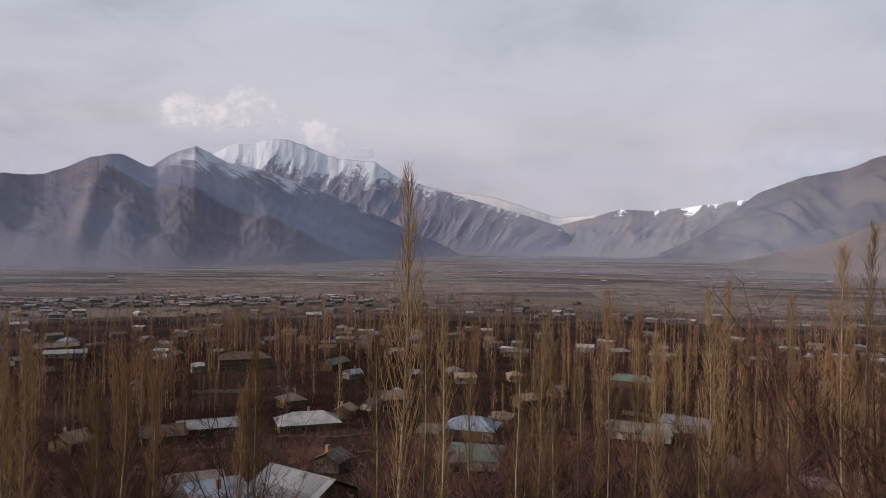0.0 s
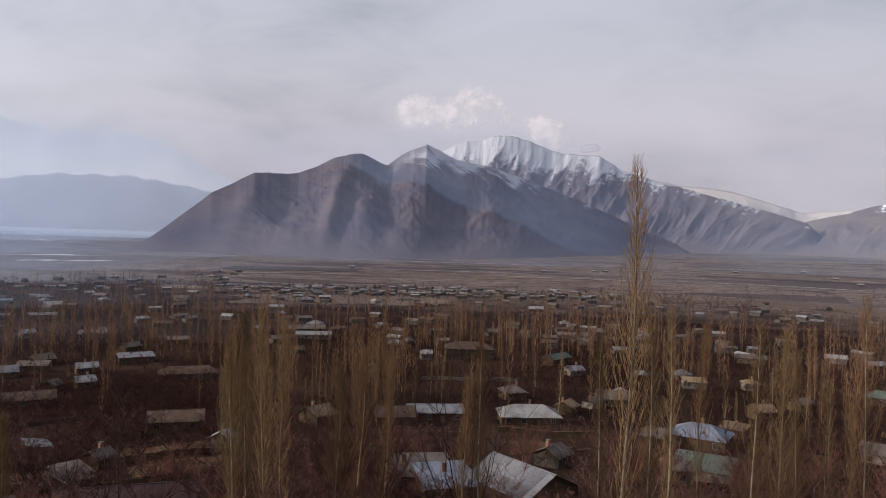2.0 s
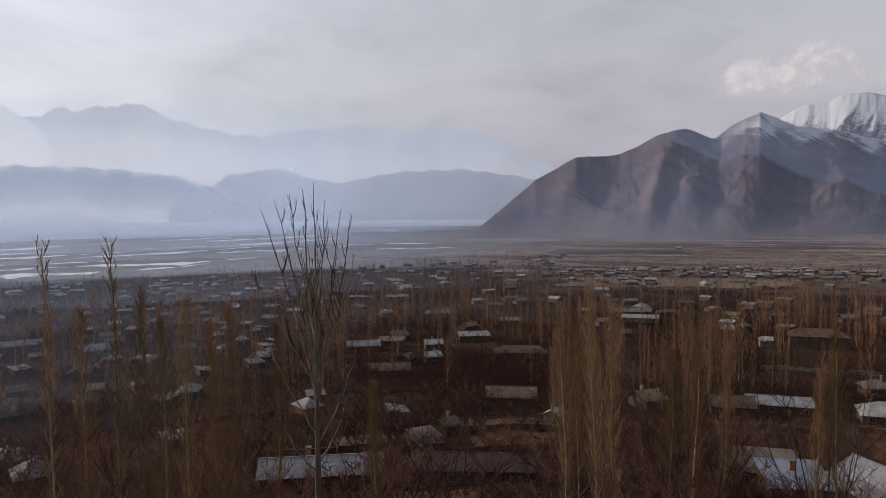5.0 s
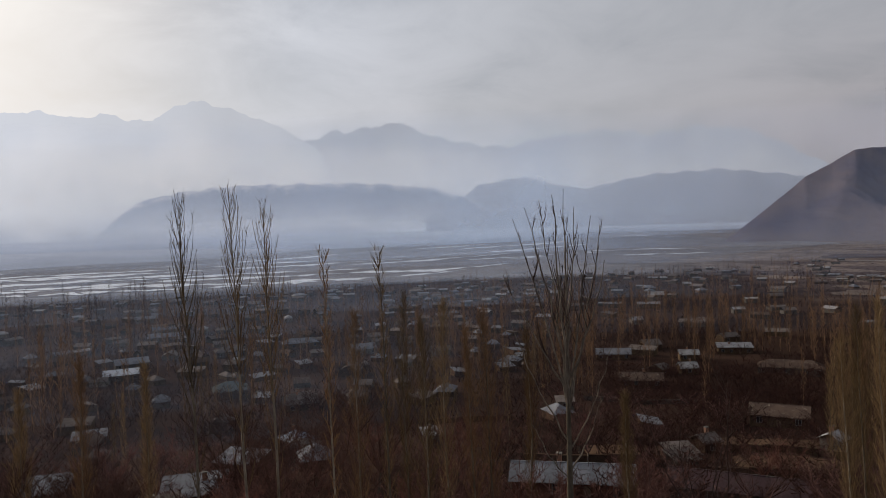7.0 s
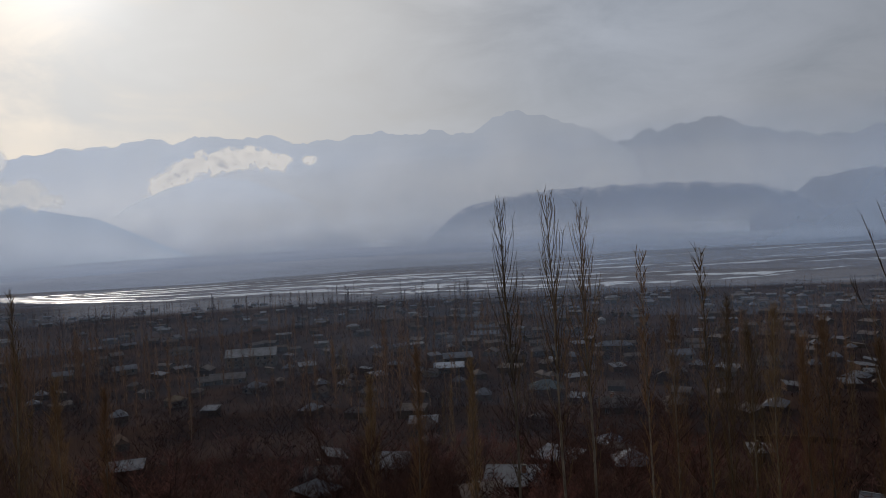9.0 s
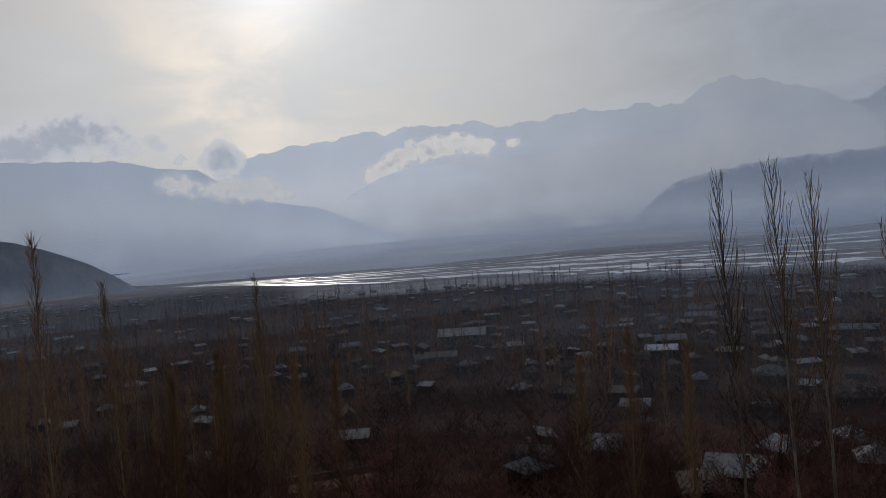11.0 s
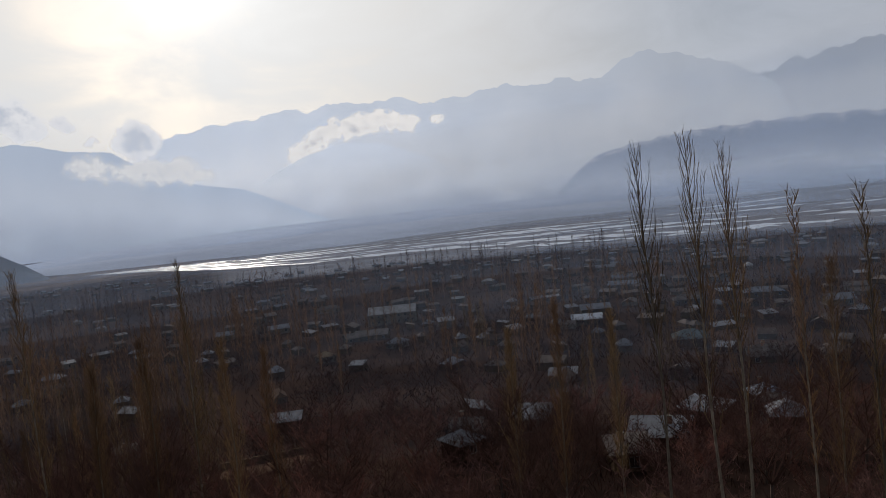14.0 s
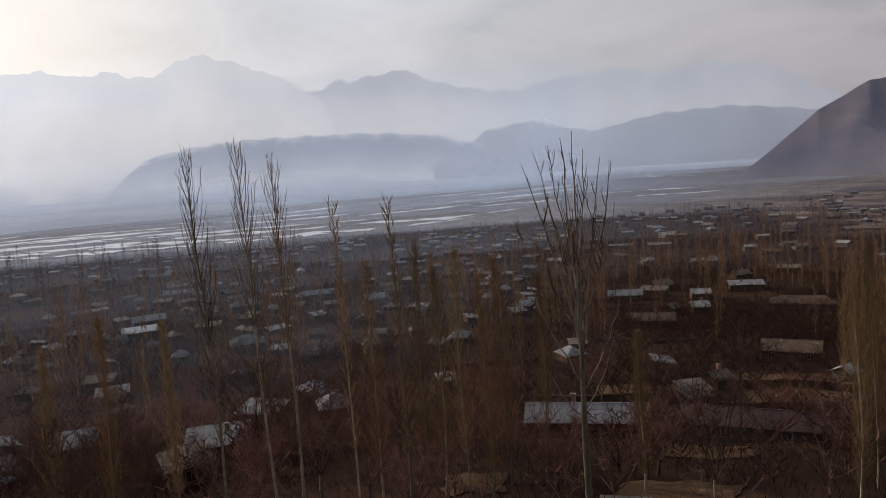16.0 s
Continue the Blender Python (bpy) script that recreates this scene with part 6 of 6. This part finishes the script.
def clumps(az_, r_):
    xx, yy = at(az_, r_)
    return max(0.05, min(1.0, 0.55 + 1.5 * noise.noise(Vector((xx / 60, yy / 60, 0.3)))))


def density(az_, r_):
    """How thick the poplars stand, by direction."""
    if az_ < 33:
        return 1.0
    if az_ < 49:
        return 0.42 if r_ < 210 else 0.9
    if az_ < 70:
        return 0.7
    if az_ < 112:
        return 0.35
    return 0.8


count = 0
while count < 240:
    az_, r_ = random.uniform(-33, 141), math.sqrt(random.uniform(70 ** 2, 265 ** 2))
    if random.random() > density(az_, r_) * min(1.0, clumps(az_, r_) * 1.3):
        continue
    s_ = random.uniform(0.55, 1.12)
    if blocked(az_, r_, 21 * s_, 0.06):
        continue
    # poplars grow in short rows
    for k in range(random.choice((1, 2, 3, 4))):
        copy_thing(random.choice(poplar_sorts), stand(az_ + k * 110 / r_, r_ + k * 0.8, s_ * random.uniform(0.85, 1.1), random.uniform(0, 360)))
        count += 1
count = 0
while count < 230:
    az_, r_ = random.uniform(-33, 141), math.sqrt(random.uniform(46 ** 2, 130 ** 2))
    s_ = random.uniform(0.7, 1.4)
    if blocked(az_, r_, 6 * s_, 0.25):
        continue
    copy_thing(random.choice(orchard_sorts), stand(az_, r_, s_, random.uniform(0, 360)))
    count += 1

# tall reddish trees at the foot of the hill
garden_sorts = [tree("garden_tree", orchard_parts(450 + k, 8.5, 7, 10, 26, 0.0075, 0.12, 0.8), (DARK_BARK, GARDEN_TWIG), "tall leafless garden tree with a dense red-brown crown", "tree", "garden trees", 4) for k in range(4)]
for k, t_ in enumerate(garden_sorts):
    t_.matrix_basis = stand((-29.3, -32.8, 39.0, -22.5)[k], (45, 50, 78, 62)[k], (1.85, 1.75, 0.9, 1.3)[k], 70 * k)
count = 0
while count < 62:
    az_, r_ = random.uniform(-33, 141), math.sqrt(random.uniform(54 ** 2, 105 ** 2))
    if 8 < az_ < 20 and random.random() < 0.6 or blocked(az_, r_, 8, 0.25):
        continue
    copy_thing(random.choice(garden_sorts), stand(az_, r_, random.uniform(0.5, 0.85), random.uniform(0, 360)))
    count += 1

# farther groves and orchards, past counting
def joined(parts_):
    """Trunk and crown in one pair of arrays."""
    (v0, f0), (v1, f1) = parts_[0].arrays(2), parts_[1].arrays(2)
    return np.concatenate([v0, v1]), np.concatenate([f0, f1 + len(v0)])


grove_sorts = [joined(poplar_parts(500 + k, 19, 22, 6, 0.03, 0.075 + 0.015 * (k % 3), 0.040, 0.13, 1.7, seg=2, flare=0.75, side=0.5)) for k in range(6)]
far_grove_sorts = [joined(poplar_parts(520 + k, 19, 16, 3, 0.03, 0.075 + 0.015 * (k % 3), 0.075, 0.13, 2.4, seg=2, flare=0.75, side=0.4)) for k in range(6)]
bush_sorts = [joined(orchard_parts(600 + k, 5.2, 3, 3, 4, 0.055, 0.12)) for k in range(6)]
far_bush_sorts = [joined(orchard_parts(620 + k, 5.2, 3, 2, 3, 0.095, 0.12)) for k in range(6)]
near_bushes = [joined(orchard_parts(606 + k, 5.0, 5, 4, 6, 0.028, 0.11)) for k in range(6)]


def grove(name, label, mat, sorts_, places):
    """Many plants joined in one mesh."""
    vs, fs, b = [], [], 0
    for j, (az_, r_, s_, wide) in enumerate(places):
        v_, f_ = sorts_[j % len(sorts_)]
        a_ = j * 2.4
        R_ = np.array([[math.cos(a_), -math.sin(a_), 0], [math.sin(a_), math.cos(a_), 0], [0, 0, 1]])
        xx, yy = at(az_, r_)
        vs.append((v_ * np.array([wide, wide, 1.0])) @ R_.T * s_ + np.array([xx, yy, float(ground_z(xx, yy)) - 0.1]))
        fs.append(f_ + b)
        b += len(v_)
    tagged(new(name, mesh_from(name, np.concatenate(vs), np.concatenate(fs), mat)), label, "trees", kind="stuff")


def scatter(n_, a0, a1, r0, r1, size, pick, wide=1.0, tall=19, tol=0.10):
    out = []
    tries = 0
    while len(out) < n_ and tries < n_ * 30:
        tries += 1
        az_, r_ = random.uniform(a0, a1), math.sqrt(random.uniform(r0 ** 2, r1 ** 2))
        if random.random() > pick(az_, r_) or az_ > 33 and r_ > village_end(az_):
            continue
        s_ = random.uniform(*size)
        if r_ < 480 and blocked(az_, r_, tall * s_, tol):
            continue
        out.append((az_, r_, s_, wide))
    return out


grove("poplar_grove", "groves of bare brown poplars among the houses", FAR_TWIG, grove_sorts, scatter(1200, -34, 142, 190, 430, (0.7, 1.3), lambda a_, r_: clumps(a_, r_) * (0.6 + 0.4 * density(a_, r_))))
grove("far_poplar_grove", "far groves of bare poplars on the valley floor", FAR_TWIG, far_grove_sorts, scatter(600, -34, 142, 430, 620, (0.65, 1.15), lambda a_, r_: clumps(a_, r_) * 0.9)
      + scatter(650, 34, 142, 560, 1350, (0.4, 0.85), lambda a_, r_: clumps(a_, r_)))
grove("orchard", "tangled dark orchards between the village houses", FAR_BUSH, bush_sorts, scatter(3000, -34, 142, 120, 430, (0.6, 1.5), lambda a_, r_: clumps(a_ + 40, r_), 1.25, 5, 0.55))
grove("dark_orchard", "dark leafless orchard round the clearings", FAR_BUSH, near_bushes, scatter(380, 32, 50, 62, 260, (0.6, 1.3), lambda a_, r_: 1.0, 1.3, 5, 0.4))
grove("thicket", "tangled leafless thickets below the hill", ORCHARD_TWIG, near_bushes, scatter(640, -34, 142, 48, 190, (0.5, 1.2), lambda a_, r_: clumps(a_ + 40, r_) + 0.2, 1.2, 5, 0.5))
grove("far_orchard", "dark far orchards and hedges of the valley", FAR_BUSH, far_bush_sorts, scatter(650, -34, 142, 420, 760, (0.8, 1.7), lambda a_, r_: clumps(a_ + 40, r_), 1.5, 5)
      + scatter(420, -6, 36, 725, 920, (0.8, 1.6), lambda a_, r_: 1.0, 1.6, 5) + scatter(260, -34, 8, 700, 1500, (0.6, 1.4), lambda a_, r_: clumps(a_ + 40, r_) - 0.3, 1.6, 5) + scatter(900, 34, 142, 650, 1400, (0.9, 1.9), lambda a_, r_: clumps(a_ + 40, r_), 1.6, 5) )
shrubs = []
for hx_, hy_, hr_, he_ in KEEP_OPEN:
    rr_ = math.hypot(hx_, hy_)
    if rr_ > 330:
        continue
    az_ = math.degrees(math.atan2(-hx_, hy_))
    for k in range(11 if az_ > 60 else 7):
        off = random.uniform(-1.3, 1.3) * hr_
        near_ = rr_ - hr_ * random.uniform(0.75, 1.1) - 1.5
        shrubs.append((az_ + math.degrees(off / rr_), near_, random.uniform(0.35, 0.75) * (1.25 if abs(off) > hr_ * 0.7 else 0.9) * (1.35 if az_ > 60 else 1.0), 1.3))
grove("shrubbery", "dark bare shrubs crowding the house walls", FAR_BUSH, near_bushes, shrubs)
# the dark bush twigs paint these poplars as silhouettes against the haze
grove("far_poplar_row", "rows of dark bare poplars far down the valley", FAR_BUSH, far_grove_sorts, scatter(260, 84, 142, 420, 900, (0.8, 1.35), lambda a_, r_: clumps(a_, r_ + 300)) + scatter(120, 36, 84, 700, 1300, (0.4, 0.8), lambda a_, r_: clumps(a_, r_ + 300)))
hedges = []
for _ in range(38):
    a0_, r0_ = random.uniform(-34, 36), random.uniform(760, 2900)
    lean_ = random.choice((0.0, 0.0, 1.0)) * random.uniform(-40, 40)
    for k in range(random.randint(8, 34)):
        hedges.append((a0_ + k * 420 / r0_ + random.uniform(-0.1, 0.1), r0_ + lean_ * k * 0.3 + random.uniform(-12, 12), random.uniform(0.5, 1.2), 1.7))
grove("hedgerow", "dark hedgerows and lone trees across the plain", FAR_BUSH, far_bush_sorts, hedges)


# dry weeds, brambles and hedge shoots that cover the ground
rng = np.random.default_rng(8)
N_W = 80000
az_ = rng.uniform(-35, 143, N_W)
r_ = 50 * (1150 / 50) ** rng.random(N_W)
r_ = np.where((az_ < 36) & (r_ > 620), r_ * 0.4, r_)
r_ = np.where(az_ > 33, np.minimum(r_, np.interp(az_, EDGE_AZ, EDGE_R) * rng.uniform(0.5, 0.97, N_W)), r_)
x_, y_ = -r_ * np.sin(np.radians(az_)), r_ * np.cos(np.radians(az_))
thick = 0.5 + 0.5 * np.sin(x_ * 0.045 + 2 * np.sin(y_ * 0.031)) * np.sin(y_ * 0.052 + 1.0)
keep = rng.random(N_W) < 0.35 + 0.65 * thick
for hx_, hy_, hr_, he_, far_ in HOUSES:
    keep &= (x_ - hx_) ** 2 + (y_ - hy_) ** 2 > (hr_ * 0.8) ** 2
for oa, orr, rad in OPEN:
    ox, oy = at(oa, orr)
    keep &= (x_ - ox) ** 2 + (y_ - oy) ** 2 > rad ** 2
x_, y_, r_ = x_[keep], y_[keep], r_[keep]
p0 = np.stack([x_, y_, ground_z(x_, y_) - 0.05], 1)
tall_ = rng.uniform(0.5, 1.6, len(x_)) * (0.8 + np.minimum(r_, 500) / 400)
p1 = p0 + np.stack([rng.normal(0, 0.35, len(x_)), rng.normal(0, 0.35, len(x_)), np.ones(len(x_))], 1) * tall_[:, None]
half = 0.008 + r_ * 0.00042
v_, f_ = blades(p0, p1, half, half * 0.5, 5)
tagged(new("undergrowth", mesh_from("undergrowth", v_, f_, FAR_BUSH)), "dry brown weeds and brambles covering the ground", "weeds", kind="stuff")

# low scrub scattered over the plain
N_S = 28000
az_ = rng.uniform(-35, 37, N_S)
r_ = 600 * (2700 / 600) ** rng.random(N_S)
x_, y_ = -r_ * np.sin(np.radians(az_)), r_ * np.cos(np.radians(az_))
thick = 0.5 + 0.5 * np.sin(x_ * 0.011 + 2.2 * np.sin(y_ * 0.006)) * np.sin(y_ * 0.009 + 1.0)
keep = rng.random(N_S) < 0.25 + 0.75 * thick
x_, y_, r_ = np.repeat(x_[keep], 3), np.repeat(y_[keep], 3), np.repeat(r_[keep], 3)
p0 = np.stack([x_, y_, ground_z(x_, y_) - 0.1], 1)
size_ = rng.uniform(0.3, 1.0, len(x_)) * np.interp(r_, (600, 1600), (0.75, 1.3))
p1 = p0 + np.stack([rng.normal(0, 0.8, len(x_)), rng.normal(0, 0.8, len(x_)), np.ones(len(x_))], 1) * size_[:, None]
v_, f_ = blades(p0, p1, size_ * 0.5, size_ * 0.2, 15)
tagged(new("scrub", mesh_from("scrub", v_, f_, SCRUB)), "low dark scrub scattered over the dry plain", "scrub", kind="stuff")
